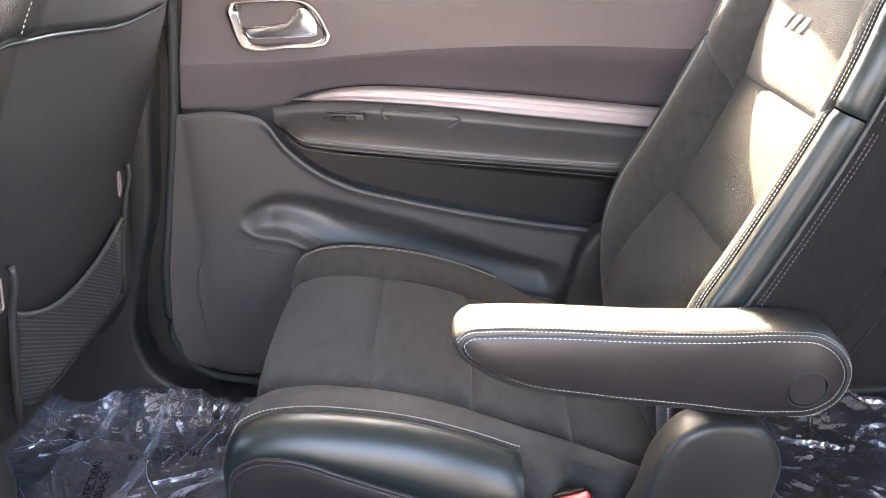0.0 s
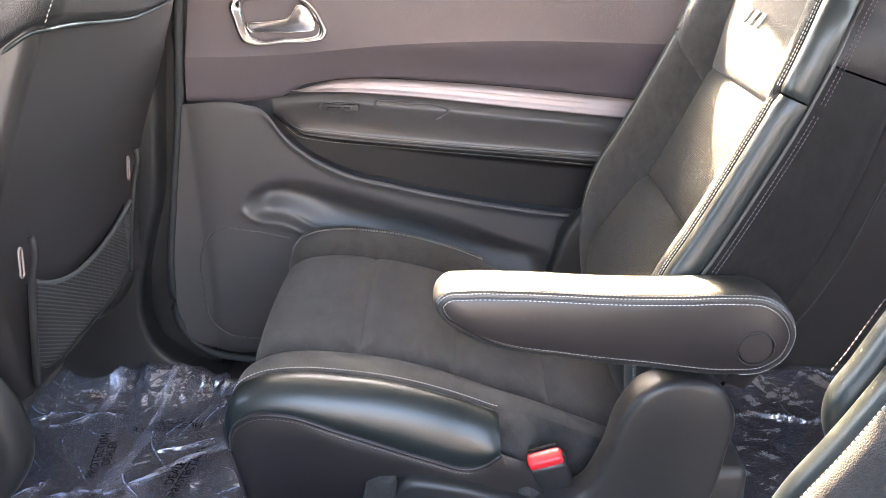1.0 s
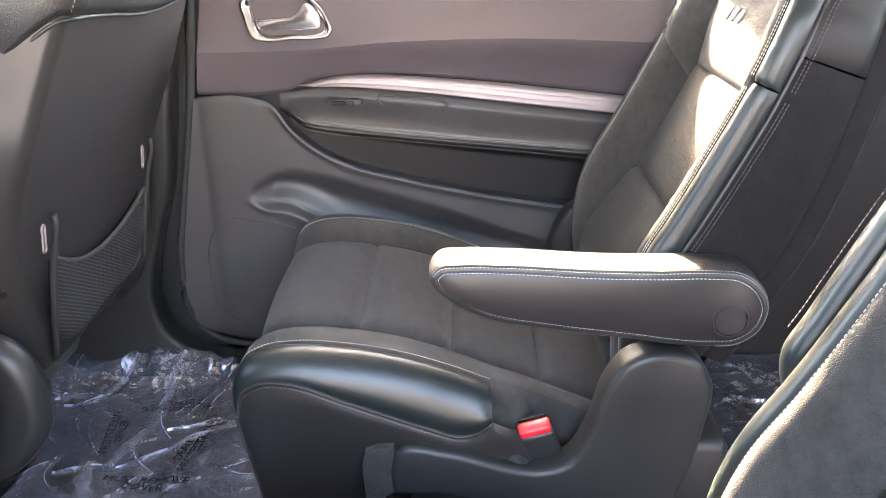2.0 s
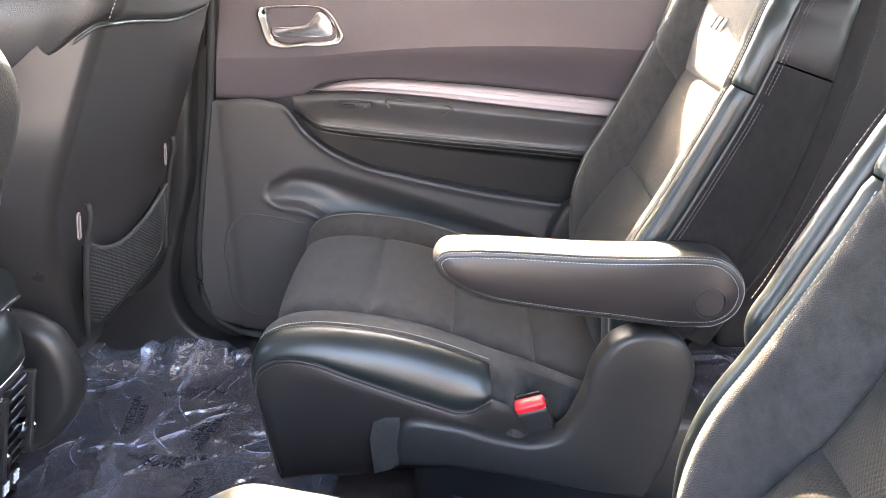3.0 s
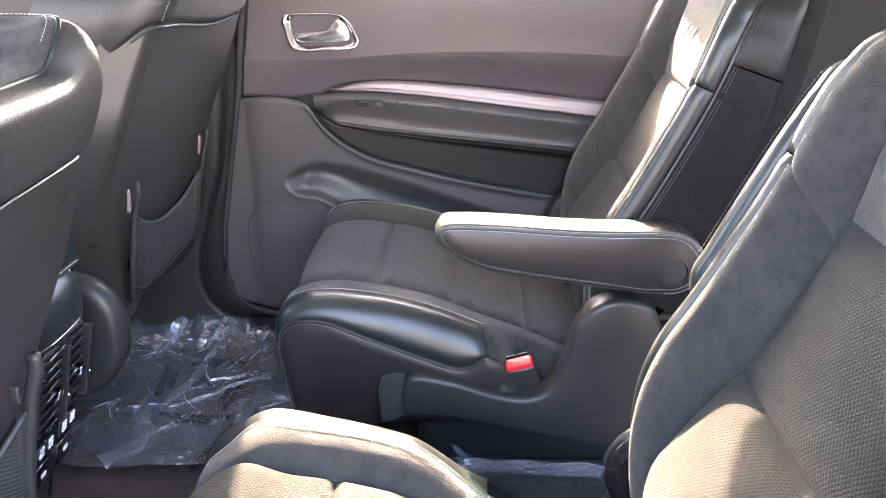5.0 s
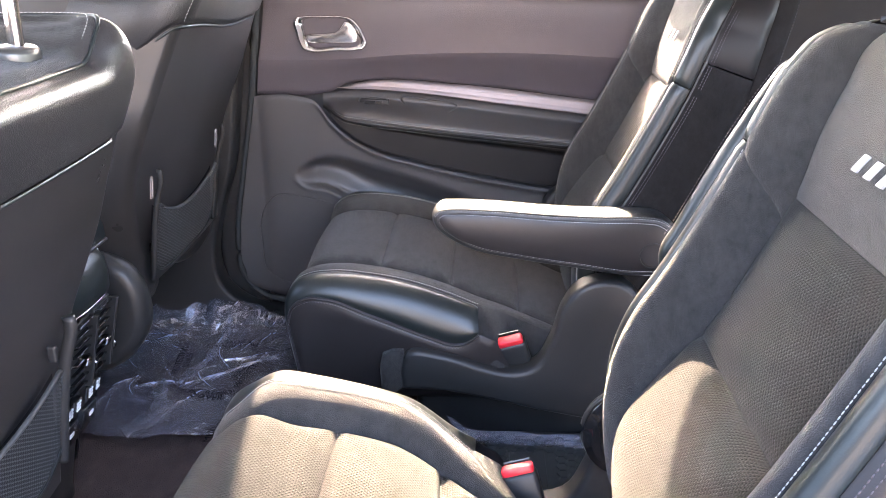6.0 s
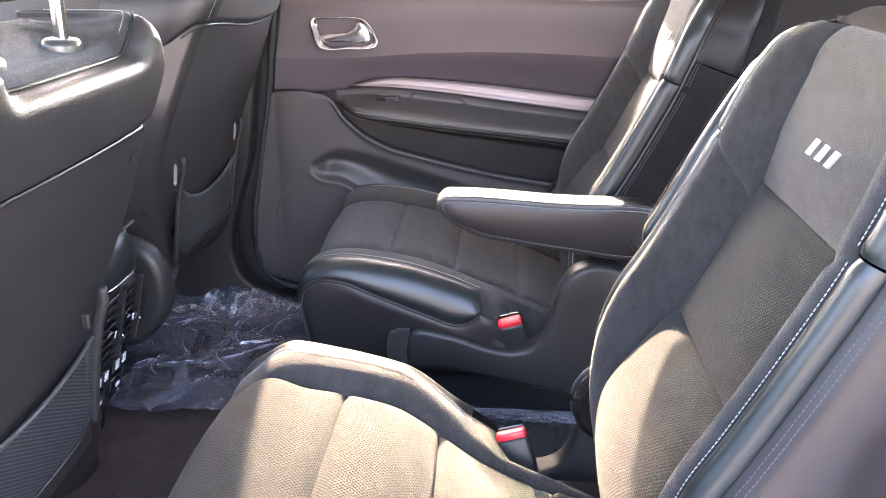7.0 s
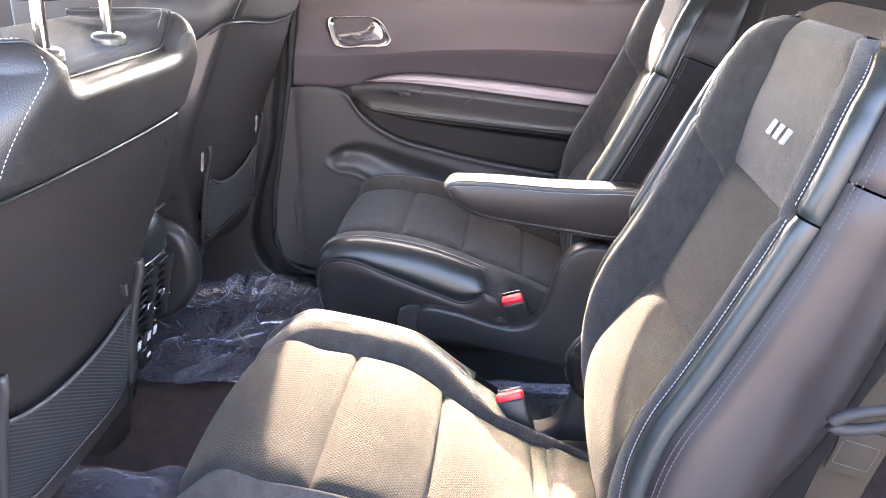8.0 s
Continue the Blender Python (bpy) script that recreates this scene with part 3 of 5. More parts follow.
        rings.append(np.stack([q[:, 0], ywall(q[:, 1]) + dy, q[:, 1]], 1))
    grid("handle_bezel", np.array(rings), CHROME, d, "chrome door handle bezel", wrap=True)
    n = len(mouth)
    V = np.concatenate([np.stack([mouth[:, 0], ywall(mouth[:, 1]) + 0.016, mouth[:, 1]], 1), [[c[0], ywall(c[1]) + 0.024, c[1]]]])
    part("handle_recess", V, [(i, (i + 1) % n, n) for i in range(n)], PLASTIC_DOOR, d)
    lever = [(-0.311, 0.6725), (-0.3125, 0.664), (-0.308, 0.656), (-0.298, 0.6535), (-0.25, 0.653), (-0.21, 0.654), (-0.200, 0.658), (-0.1985, 0.668), (-0.203, 0.682), (-0.210, 0.693), (-0.219, 0.699), (-0.227, 0.699), (-0.233, 0.692), (-0.239, 0.683), (-0.248, 0.677), (-0.27, 0.6745)]
    slab("handle_lever", lever, ywall(0.672) - 0.006, ywall(0.672) + 0.010, CHROME, d, "chrome pull lever", 0.0040, segs=4)
    return d


rear_door()

# dark rubber seal and the moulded pillar trim in front of the door
seal = path([(-0.412, 0.76), (-0.425, 0.66), (-0.441, 0.54), (-0.475, 0.362), (-0.501, 0.215), (-0.500, 0.125), (-0.462, 0.064), (-0.39, 0.042), (-0.2, 0.04), (0.7, 0.04)], 90)
tagged(tube("door_seal", np.stack([seal[:, 0], 1.335 + 0 * seal[:, 0], seal[:, 1]], 1), 0.008, RUBBER), "black rubber door seal", "seal", kind="structure")
edge = path([(-0.437, 0.80), (-0.448, 0.66), (-0.470, 0.50), (-0.488, 0.386), (-0.520, 0.29), (-0.540, 0.221), (-0.547, 0.15), (-0.535, 0.10), (-0.505, 0.066), (-0.45, 0.038), (-0.38, 0.030)], 40)
tagged(slab("pillar_trim", [tuple(p) for p in edge] + [(-0.38, -0.01), (-1.1, -0.01), (-1.1, 0.80)], 1.282, 1.345, PLASTIC, bevel=0.010), "dark moulded plastic pillar trim", "trim", kind="structure")
tagged(block("sill_plate", (-0.44, 1.27, -0.06), (0.79, 1.370, 0.032), PLASTIC, bevel=0.01), "dark plastic sill plate", "trim", kind="structure")


# ---- captain's seats of the second row ----
REAR = curve([0.22, 0.32, 0.40, 0.46, 0.70, 0.80], [0.050, 0.078, 0.118, 0.130, 0.106, 0.088])
ZT = [0.22, 0.30, 0.35, 0.41, 0.46, 0.50, 0.58, 0.655, 0.70, 0.75, 0.785, 0.80]
EX = curve(ZT, [0.255, 0.243, 0.240, 0.247, 0.265, 0.288, 0.330, 0.366, 0.384, 0.406, 0.430, 0.448])
DD = curve(ZT, [0.004, 0.004, 0.012, 0.034, 0.047, 0.050, 0.050, 0.045, 0.036, 0.028, 0.012, 0.002])
VE = curve(ZT, [0.210, 0.211, 0.212, 0.212, 0.210, 0.208, 0.206, 0.205, 0.204, 0.192, 0.165, 0.125])
VI = curve(ZT, [0.150, 0.150, 0.150, 0.146, 0.142, 0.140, 0.140, 0.140, 0.137, 0.128, 0.110, 0.085])
RX = curve(ZT, [0.95, 0.93, 0.91, 0.90, 0.90, 0.90, 0.90, 0.91, 0.93, 0.96, 0.98, 1.0])
RZ = curve(ZT, [-0.30, -0.36, -0.41, -0.43, -0.43, -0.43, -0.43, -0.40, -0.34, -0.26, -0.16, -0.05])

SEAM_A = [(0.27, 0.196), (0.15, 0.250), (0.075, 0.282), (0.016, 0.307), (-0.049, 0.328), (-0.114, 0.340), (-0.178, 0.344), (-0.215, 0.338), (-0.238, 0.325), (-0.249, 0.300), (-0.246, 0.25), (-0.236, 0.18), (-0.228, 0.13)]
SEAM_B = [(0.27, 0.125), (0.15, 0.18), (0.075, 0.214), (0.034, 0.233), (-0.052, 0.267), (-0.116, 0.293), (-0.179, 0.317), (-0.212, 0.318), (-0.236, 0.303), (-0.244, 0.28), (-0.240, 0.24), (-0.230, 0.18), (-0.222, 0.13)]
SEAM_C = [(0.27, 0.15), (0.15, 0.15), (0.075, 0.15), (0.034, 0.15), (-0.052, 0.14), (-0.116, 0.12), (-0.17, 0.12), (-0.19, 0.12), (-0.20, 0.12), (-0.21, 0.12), (-0.212, 0.12), (-0.214, 0.12), (-0.216, 0.12)]


def rear_seat(yc, s, va0, swell, vr, vbk, sag, label, arm):
    """s: the side of the seat that faces the gangway, +1 towards larger y."""
    seat = thing("captain_seat", (0.10, yc, 0.0), label, "car seat", "second row seats")
    W = lambda x, v, z: np.stack(np.broadcast_arrays(x, yc + s * np.asarray(v), z), -1)
    fwd = (-0.9, 0, 0.43)
    STRIP = 0.021 if arm else 0.013  # how far the leather edge strip wraps round the side
    BULGE = 0.004 if arm else 0.017  # how far the side panel swells

    def on_back(z, v, d):
        return W(EX(z) + d * RX(z), v, z + d * RZ(z))

    # --- backrest
    a = np.linspace(-1, 1, 31)
    P = np.array([on_back(z, (VE(z) - 0.003) * a, REAR(z) + 0.012 * (1 - a**4)) for z in np.linspace(0.24, 0.80, 40)])
    back = grid("backrest", P, LEATHER_SIDE, seat, "black leather backrest with suede front and perforated insert")
    zi = [0.22, 0.482, 0.640, 0.800]
    names = [("lumbar_panel", PERF), ("backrest_insert", PERF), ("upper_panel", SUEDE)]
    for (nm, mt), z0, z1 in zip(names, zi[:-1], zi[1:]):
        zs, a = np.linspace(z0, z1, 34), np.linspace(-1, 1, 41)
        crown = 0.012 if nm != "upper_panel" else 0.006
        P = np.array([on_back(z, VI(z) * a, DD(z) * np.ones_like(a) - crown * (1 - a**2) * np.sin(np.pi * np.clip((z - z0) / (z1 - z0), 0.02, 1 if nm == "upper_panel" else 0.98)) ** 0.6) for z in zs])
        grid(nm, pillow(P, 0.015 if nm == "lumbar_panel" else 0.010, 0.011, fwd), mt, back)
    for g in (1, -1):
        k = np.linspace(0, 1, 18)
        for lo_in, lo_out, hi_in, hi_out in ((0.22, 0.22, 0.615, 0.662), (0.615, 0.662, 0.800, 0.800)):
            rows = []
            for b in np.linspace(0, 1, 44):
                z = lo_in + (lo_out - lo_in) * k + b * ((hi_in + (hi_out - hi_in) * k) - (lo_in + (lo_out - lo_in) * k))
                v = VI(z) + (VE(z) - VI(z)) * k
                rows.append(on_back(z, g * v, DD(z) * (1 - smooth01(k * 0.95 + 0.05)) - (0.010 if arm else 0.012) * np.sin(np.pi * k**(1.3 if arm else 1.5))))
            grid("bolster", pillow(np.array(rows), 0.005, 0.007, fwd), SUEDE, back)
        # leather strip along the edge, in two lengths
        for z0, z1 in ((0.24, 0.662), (0.664, 0.795)):
            k = np.linspace(0, 1, 10)
            P = np.array([on_back(z, g * (VE(z) + 0.027 * np.sin(k * np.pi / 2) ** 0.8), STRIP * (1 - np.cos(k * np.pi / 2)) ** 1.4 - 0.005 * np.sin(np.pi * k**0.8)) for z in np.linspace(z0, z1, 46)])
            grid("leather_strip", pillow(P, 0.003, 0.004, (-0.4, s * g * 0.9, 0.1)), LEATHER_GLOSS, back, "smooth grey-black leather edge strip")
            zz = np.linspace(z0 + 0.003, z1 - 0.004, 80)
            out_n = np.array([(-0.8, s * g * 0.5, 0.4)])
            for dv in ((-0.003, 0.003) if arm else (0.003,) if g < 0 else (-0.003,)):
                stitches("stitching", np.array([on_back(z, g * (VE(z) + dv), -0.0062) for z in zz]), back, normal=out_n, wide=0.0010, length=0.0034, gap=0.0012)
            for dd in ((0.0095, 0.0135) if arm else (0.004, 0.008)):
                lift = 0.0277 + 0.004 * (1 - math.exp(-dd / 0.008)) + BULGE * np.sin(np.pi * (dd / (REAR(zz) - STRIP)) ** 0.7)
                stitches("stitching", np.array([on_back(z, g * (VE(z) + q), STRIP + dd) for z, q in zip(zz, lift)]), back, STITCH_DARK if arm else STITCH_MID, normal=(-0.3, s * g, 0), wide=0.0014, length=0.0034, gap=0.0014)
        # welt and side panels
        tube("welt", np.array([on_back(z, g * (VE(z) + 0.0275), STRIP + 0.0045) for z in np.linspace(0.26, 0.795, 60)]), 0.0026, LEATHER, back)
        for z0, z1, m2 in ((0.24, 0.702, SUEDE_BLACK if arm else LEATHER_SIDE), (0.704, 0.80, LEATHER_INSET if arm else LEATHER_SIDE)):
            k = np.linspace(0, 1, 16)
            P = np.array([on_back(z, g * (VE(z) + 0.027 + BULGE * np.sin(np.pi * k**0.7) - 0.006 * smooth01((k - 0.8) / 0.2)), STRIP + 0.0005 + (REAR(z) - STRIP) * k) for z in np.linspace(z0, z1, 40)])
            grid("side_panel", pillow(P, 0.004, 0.008, (0, s * g, 0)), m2, back)
    zt = 0.80
    front, rear = on_back(zt, np.concatenate([VE(zt) * np.linspace(-1, 1, 31)]), 0.002), on_back(zt, VE(zt) * np.linspace(-1, 1, 31), REAR(zt))
    P = np.array([front * (1 - k) + rear * k + np.array([0, 0, 0.018 * np.sin(np.pi * k)]) for k in np.linspace(0, 1, 12)])
    grid("top_cover", P, LEATHER, back)
    for g in (1, -1):
        k = np.linspace(0, 1, 10)
        P = np.array([on_back(0.80, g * (VE(0.80) + 0.027 * np.sin(k * np.pi / 2) * (1 - e)), 0.002 + (REAR(0.80) - 0.002) * k) + np.array([0, 0, 0.006 * np.sin(np.pi * e)]) for e in np.linspace(0, 1, 6)])
        grid("top_corner", P, LEATHER, back)
    # plastic back panel behind the leather, and its rim
    for g in (1, -1):
        rows = [on_back(z, g * np.array([VE(z) + 0.014, VE(z) + 0.0195, VE(z) + 0.0205, VE(z) + 0.0205, VE(z) + 0.018, VE(z) + 0.008, VE(z) - 0.02]), REAR(z) + np.array([-0.001, 0.001, 0.004, 0.024, 0.032, 0.036, 0.036])) for z in np.linspace(0.37, 0.796, 50)]
        grid("back_panel_rim", np.array(rows), SUEDE_BLACK, back, "black fabric band beside the back panel")
        stitches("stitching", np.array([on_back(z, g * (VE(z) + 0.021 + (0.006 if z > 0.702 else 0)), REAR(z) + 0.028) for z in np.linspace(0.40, 0.79, 60)]), back, STITCH_DARK, normal=(0, s * g, 0), wide=0.0006, length=0.003, gap=0.002)
    aa = np.linspace(-1, 1, 21)
    grid("back_panel", np.array([on_back(z, (VE(z) - 0.02) * aa, REAR(z) + 0.034 + 0.004 * (1 - aa**2)) for z in np.linspace(0.24, 0.796, 30)]), PLASTIC, back, "dark plastic back panel")
    # raised emblem on the upper panel: three plain slanted silver marks
    for q in (-1, 0, 1):
        z0, vc = (0.716 if arm else 0.700), q * 0.025
        corners = []
        for dz, dv in ((-0.008, -0.012), (-0.008, -0.002), (0.008, 0.012), (0.008, 0.002)):
            z = z0 + dz
            corners.append(on_back(z, np.array(-s * (vc + dv) - (0.006 if arm else 0.018)), DD(z) - 0.0165))
        n = np.array(fwd) * 0.0014
        V = [p - n for p in corners] + [p + n for p in corners]
        part("emblem", V, [(4, 5, 6, 7), (0, 1, 5, 4), (1, 2, 6, 5), (2, 3, 7, 6), (3, 0, 4, 7), (3, 2, 1, 0)], SILVER, back, "silver embroidered emblem mark", smooth=False)
    # --- cushion
    cush = block("cushion", (-0.19, yc - 0.235, 0.108), (0.27, yc + 0.235, 0.150), LEATHER_SIDE, seat, "black cushion with suede top and perforated insert", 0.02)
    A, B, C = (path(q, 140) for q in (SEAM_A, SEAM_B, SEAM_C))
    A[:, 1] -= sag * (0.25 + 0.75 * smooth01((A[:, 0] + 0.02) / 0.16))
    B[:, 1] -= sag * (0.25 + 0.75 * smooth01((B[:, 0] + 0.02) / 0.16))
    A0, B0 = A, B
    T = np.gradient(A, axis=0)
    T /= np.linalg.norm(T, axis=1, keepdims=True)
    N = np.stack([T[:, 1], -T[:, 0]], 1)
    arc = np.concatenate([[0], np.cumsum(np.linalg.norm(np.diff(A, axis=0), axis=1))])
    arc /= arc[-1]
    R = np.where(A[:, 1] > 0.2, 0.014 if arm else 0.028, 0.015) * smooth01((1 - arc) / 0.25) + 0.002
    if not arm:
        lift = 0.029 * smooth01((0.09 - A[:, 0]) / 0.12) * smooth01((A[:, 0] + 0.235) / 0.06)
        A = A + np.stack([0 * lift, lift], 1)
        A0, R = A, R * 0.6 + lift * 0.40
        R = R * (1 - 0.75 * smooth01((-0.13 - A[:, 0]) / 0.09))
    vi, vb = (0.150 if arm else 0.136), (0.273 if arm else 0.266)
    va = va0 - (va0 - vr) * smooth01((A[:, 0] - 0.060) / 0.06)

    def on_cush(i, v, n):
        return W(A[i, 0] + N[i, 0] * n, v, A[i, 1] + N[i, 1] * n)

    cuts = [0] + [int(np.argmin(np.abs(A[:100, 0] - x))) for x in ((0.150, 0.026, -0.099) if arm else (0.164, 0.040, -0.086))] + [int(np.argmin(np.abs(A[:, 1] - 0.30) + 10 * (A[:, 0] > -0.2))), 139]
    a = np.linspace(-1 if arm else -1.25, 1, 45)
    for q, (i0, i1) in enumerate(zip(cuts[:-1], cuts[1:])):
        P = np.array([on_cush(i, vi * a, -R[i] + 0.006 * (1 - a**2)) for i in range(i0, i1 + 1)])
        grid("cushion_insert" if q < 4 else "front_face", pillow(P, 0.011, 0.009, (-0.3, 0, 1)), (SUEDE if arm else PERF) if q < 4 else SUEDE, cush)
    for g in (1, -1):
        drop = (0.0 if g > 0 else 0.0 if arm else 0.060) * smooth01((1 - arc) / 0.25)
        A, A0 = A0 - N * drop[:, None], A0
        k = np.linspace(0, 1, 20)
        vj = vi if arm or g > 0 else vi * 1.25
        vo = np.maximum(va, vj + 0.012)
        P = np.array([on_cush(i, g * (vj + (vo[i] - vj) * k), ((drop[i] - R[i]) * (1 - smooth01(k)) if g < 0 and not arm else drop[i] * (1 - smooth01(k)) - R[i] * (1 - k) ** (1.6 if arm else 1.3)) + (0.0 if g < 0 and not arm else 0.003) * np.sin(np.pi * np.clip(k * 1.05, 0, 1)) ** 1.5 * smooth01((1 - arc[i]) / 0.2)) for i in range(140)])
        grid("cushion_bolster", pillow(P, 0.004, 0.006, (-0.3, 0, 1)), SUEDE, cush)
        iend = int(np.argmin(np.abs(A[:100, 0] - 0.070)))
        B = B0.copy()
        for i in range(iend - 6, iend + 14):
            B[i] = B0[i] + (A[i] - B0[i]) * 0.62 * max(0.0, 1 - max(i - iend, 0) / 13) ** 2
        k = np.linspace(0, 1, 12)
        P = np.array([W(A[i, 0] + (B[i, 0] - A[i, 0]) * k, g * (va[i] + (vb - va[i]) * np.sin(k * np.pi / 2)), A[i, 1] + (B[i, 1] - A[i, 1]) * k**(1.5 if arm else 1.0) + (swell if g > 0 else 0.0) * np.sin(np.pi * np.clip(k / 0.7, 0, 1)) * smooth01((1 - arc[i]) / 0.3) * (1.0 if arm else float(smooth01((0.09 - A[i, 0]) / 0.12)))) for i in range(iend, 140)])
        grid("cushion_strip", pillow(P, 0.007, 0.009, (0, s * g, 0.3)), LEATHER_GLOSS, cush, "smooth grey-black leather cushion strip")
        P = np.array([W(A[i, 0] + (C[i, 0] - A[i, 0]) * k, g * (va[i] + 0.010 * np.sin(k * np.pi / 2) + (vb + 0.002 - va[i]) * np.sin(k * np.pi / 2) * (1 - smooth01((A[i, 0] - 0.068) / 0.045)) - 0.006 * smooth01((i - iend + 2) / 6)), A[i, 1] + (C[i, 1] - A[i, 1]) * k) for i in range(0, iend + 8)])
        grid("cushion_flap", pillow(P, 0.006, 0.008, (0, s * g, 0.3)), SUEDE, cush, "dark suede flap beside the buckle")
        P = np.array([W(B[i, 0] + (C[i, 0] - B[i, 0]) * k, g * (vb - 0.02 * k**2), B[i, 1] + (C[i, 1] - B[i, 1]) * k) for i in range(max(iend - 6, 0), 140)])
        grid("cushion_side", pillow(P, 0.006, 0.010, (0, s * g, 0)), LEATHER_SIDE, cush, "black leather cushion side")
        nn = np.stack([N[:, 0] * 0.8, 0 * N[:, 0] + s * g * 0.5, N[:, 1] * 0.8], 1)
        for dv, dn in ((-0.005, 0.0042), (0.004, 0.0022)):
            stitches("stitching", np.array([on_cush(i, g * (va[i] + dv), dn) for i in range(iend, 136)]), cush, normal=nn[iend:136], wide=0.0013, length=0.0034, gap=0.0012)
        for dz in (0.003, -0.006):
            stitches("stitching", np.array([W(B[i, 0], g * (vb + 0.0035), B[i, 1] + dz) for i in range(iend + 6, 136)]), cush, STITCH_DARK, normal=(0, s * g, 0.2), wide=0.0012, length=0.0034, gap=0.0014)
        tube("welt", np.array([W(B[i, 0], g * (vb + 0.001), B[i, 1] - 0.0015) for i in range(iend, 138)]), 0.0026, LEATHER_SIDE, cush)
    # --- base, side shields, buckle
    block("seat_base", (-0.04, yc - 0.20, 0.0), (0.40, yc + 0.20, 0.17), PLASTIC, seat, "dark seat base on the floor", 0.015)
    out = path([(-0.055, 0.160), (-0.058, 0.20), (-0.045, 0.229), (0.015, 0.226), (0.096, 0.201), (0.13, 0.196), (0.164, 0.206), (0.19, 0.252), (0.21, 0.318), (0.232, 0.349), (0.269, 0.362), (0.312, 0.352), (0.335, 0.318), (0.331, 0.26), (0.318, 0.19), (0.296, 0.125)], 70)
    out[:, 1] -= (0.0 if arm else 0.055) * smooth01((out[:, 1] - 0.10) / 0.09)
    out[:, 0] += (0.0 if arm else 0.028) * smooth01((out[:, 0] - 0.10) / 0.08)
    low = [(0.283, 0.103), (0.169, 0.125), (0.08, 0.146), (0.014, 0.158)]
    for g in (1, -1):
        y0, y1 = yc + s * g * 0.292, yc + s * g * 0.245
        slab("side_shield", [tuple(p) for p in out] + low, min(y0, y1), max(y0, y1), PLASTIC, seat, "dark moulded plastic side shield", 0.010)
        flap = [(-0.090, 0.145), (-0.093, 0.20), (-0.088, 0.222), (-0.072, 0.230), (-0.052, 0.231), (-0.050, 0.165), (-0.066, 0.152)]
        if not arm:
            flap = [(x, z - 0.05) for x, z in flap]
        slab("shield_flap", flap, min(y0, y1) + 0.004, max(y0, y1) - 0.004, SUEDE, seat, "", 0.005)
    bx, by, bz = 0.129, yc + s * vbk, 0.228 - 0.2 * sag
    q = pose(0, 0, 0, -s * 14, -16, 0)
    pivot = Vector((bx, by, bz))

    def tilted(name, lo, hi, mat, parent, label, bevel):
        mid = (Vector(lo) + Vector(hi)) / 2
        off = pivot + q @ mid - mid
        return block(name, Vector(lo) + off, Vector(hi) + off, mat, parent, label, bevel, turn=q)

    buckle = tilted("belt_buckle", (-0.024, -0.013, -0.070), (0.024, 0.013, 0.012), PLASTIC, seat, "black seat belt buckle with red button", 0.006)
    tilted("buckle_button", (-0.021, -0.0105, 0.006), (0.021, 0.009, 0.021), RED, buckle, "red release button", 0.004)
    tilted("buckle_slot", (-0.018, 0.0085, 0.012), (0.018, 0.0125, 0.0235), PIANO, buckle, "", 0.0015)
    # --- inboard armrest, folded down
    if arm:
        o = closed([(0.000, 0.470), (0.010, 0.482), (0.035, 0.485), (0.077, 0.484), (0.195, 0.476), (0.26, 0.474), (0.312, 0.474), (0.350, 0.469), (0.372, 0.452), (0.383, 0.428), (0.373, 0.394), (0.350, 0.379), (0.318, 0.377), (0.22, 0.389), (0.138, 0.401), (0.054, 0.420), (0.022, 0.438), (0.004, 0.455)], 160)
        c = o.mean(0)
        T2 = np.roll(o, -1, 0) - np.roll(o, 1, 0)
        T2 /= np.linalg.norm(T2, axis=1, keepdims=True)
        inward = np.stack([T2[:, 1], -T2[:, 0]], 1)
        inward *= np.sign(np.sum((c - o) * inward, axis=1).mean())
        yf = yc + s * 0.305
        ringy = lambda inset, y: np.stack([(o + inward * inset)[:, 0], np.full(160, y), (o + inward * inset)[:, 1]], 1)
        dy = -s
        P = np.array([ringy(0.007, yf), ringy(0.003, yf + dy * 0.0005), ringy(0.0008, yf + dy * 0.004), ringy(-0.0015, yf + dy * 0.012), ringy(-0.002, yf + dy * 0.035), ringy(0.000, yf + dy * 0.052), ringy(0.005, yf + dy * 0.061), ringy(0.014, yf + dy * 0.066)])
        rest = grid("armrest", P, LEATHER, seat, "padded leather armrest folded down, sunlit top", wrap=True)
        o_in = o + inward * 0.0075
        a0, a1 = np.array([0.045, 0.452]), np.array([0.335, 0.424])
        tt = np.clip(((o_in - a0) @ (a1 - a0)) / ((a1 - a0) @ (a1 - a0)), 0, 1)[:, None]
        axis = a0 + tt * (a1 - a0)
        rows = []
        for k, lift in ((1.0, -0.0005), (0.93, 0.0008), (0.85, 0.0017), (0.7, 0.0030), (0.45, 0.0043), (0.2, 0.005), (0.0, 0.005)):
            q = axis + (o_in - axis) * k
            rows.append(np.stack([q[:, 0], np.full(160, yf - dy * lift), q[:, 1]], 1))
        grid("side_face", np.array(rows), LEATHER_SIDE, rest, "smooth leather side face", wrap=True)
        back_ring = ringy(0.014, yf + dy * 0.066)
        part("inner_face", back_ring, [tuple(range(160))], LEATHER_SIDE, rest)
        stitches("stitching", ringy(0.0095, yf - dy * 0.0008), rest, normal=(0, s, 0), loop=True, wide=0.0010, length=0.0034, gap=0.0013)
        stitches("stitching", ringy(0.001, yf + dy * 0.0035)[:95], rest, normal=(0, s * 0.8, 0.6), wide=0.0009, length=0.003, gap=0.0013)
        stitches("stitching", ringy(0.0028, yf - dy * 0.0002)[:95], rest, normal=(0, s * 0.9, 0.4), wide=0.0009, length=0.003, gap=0.0013)
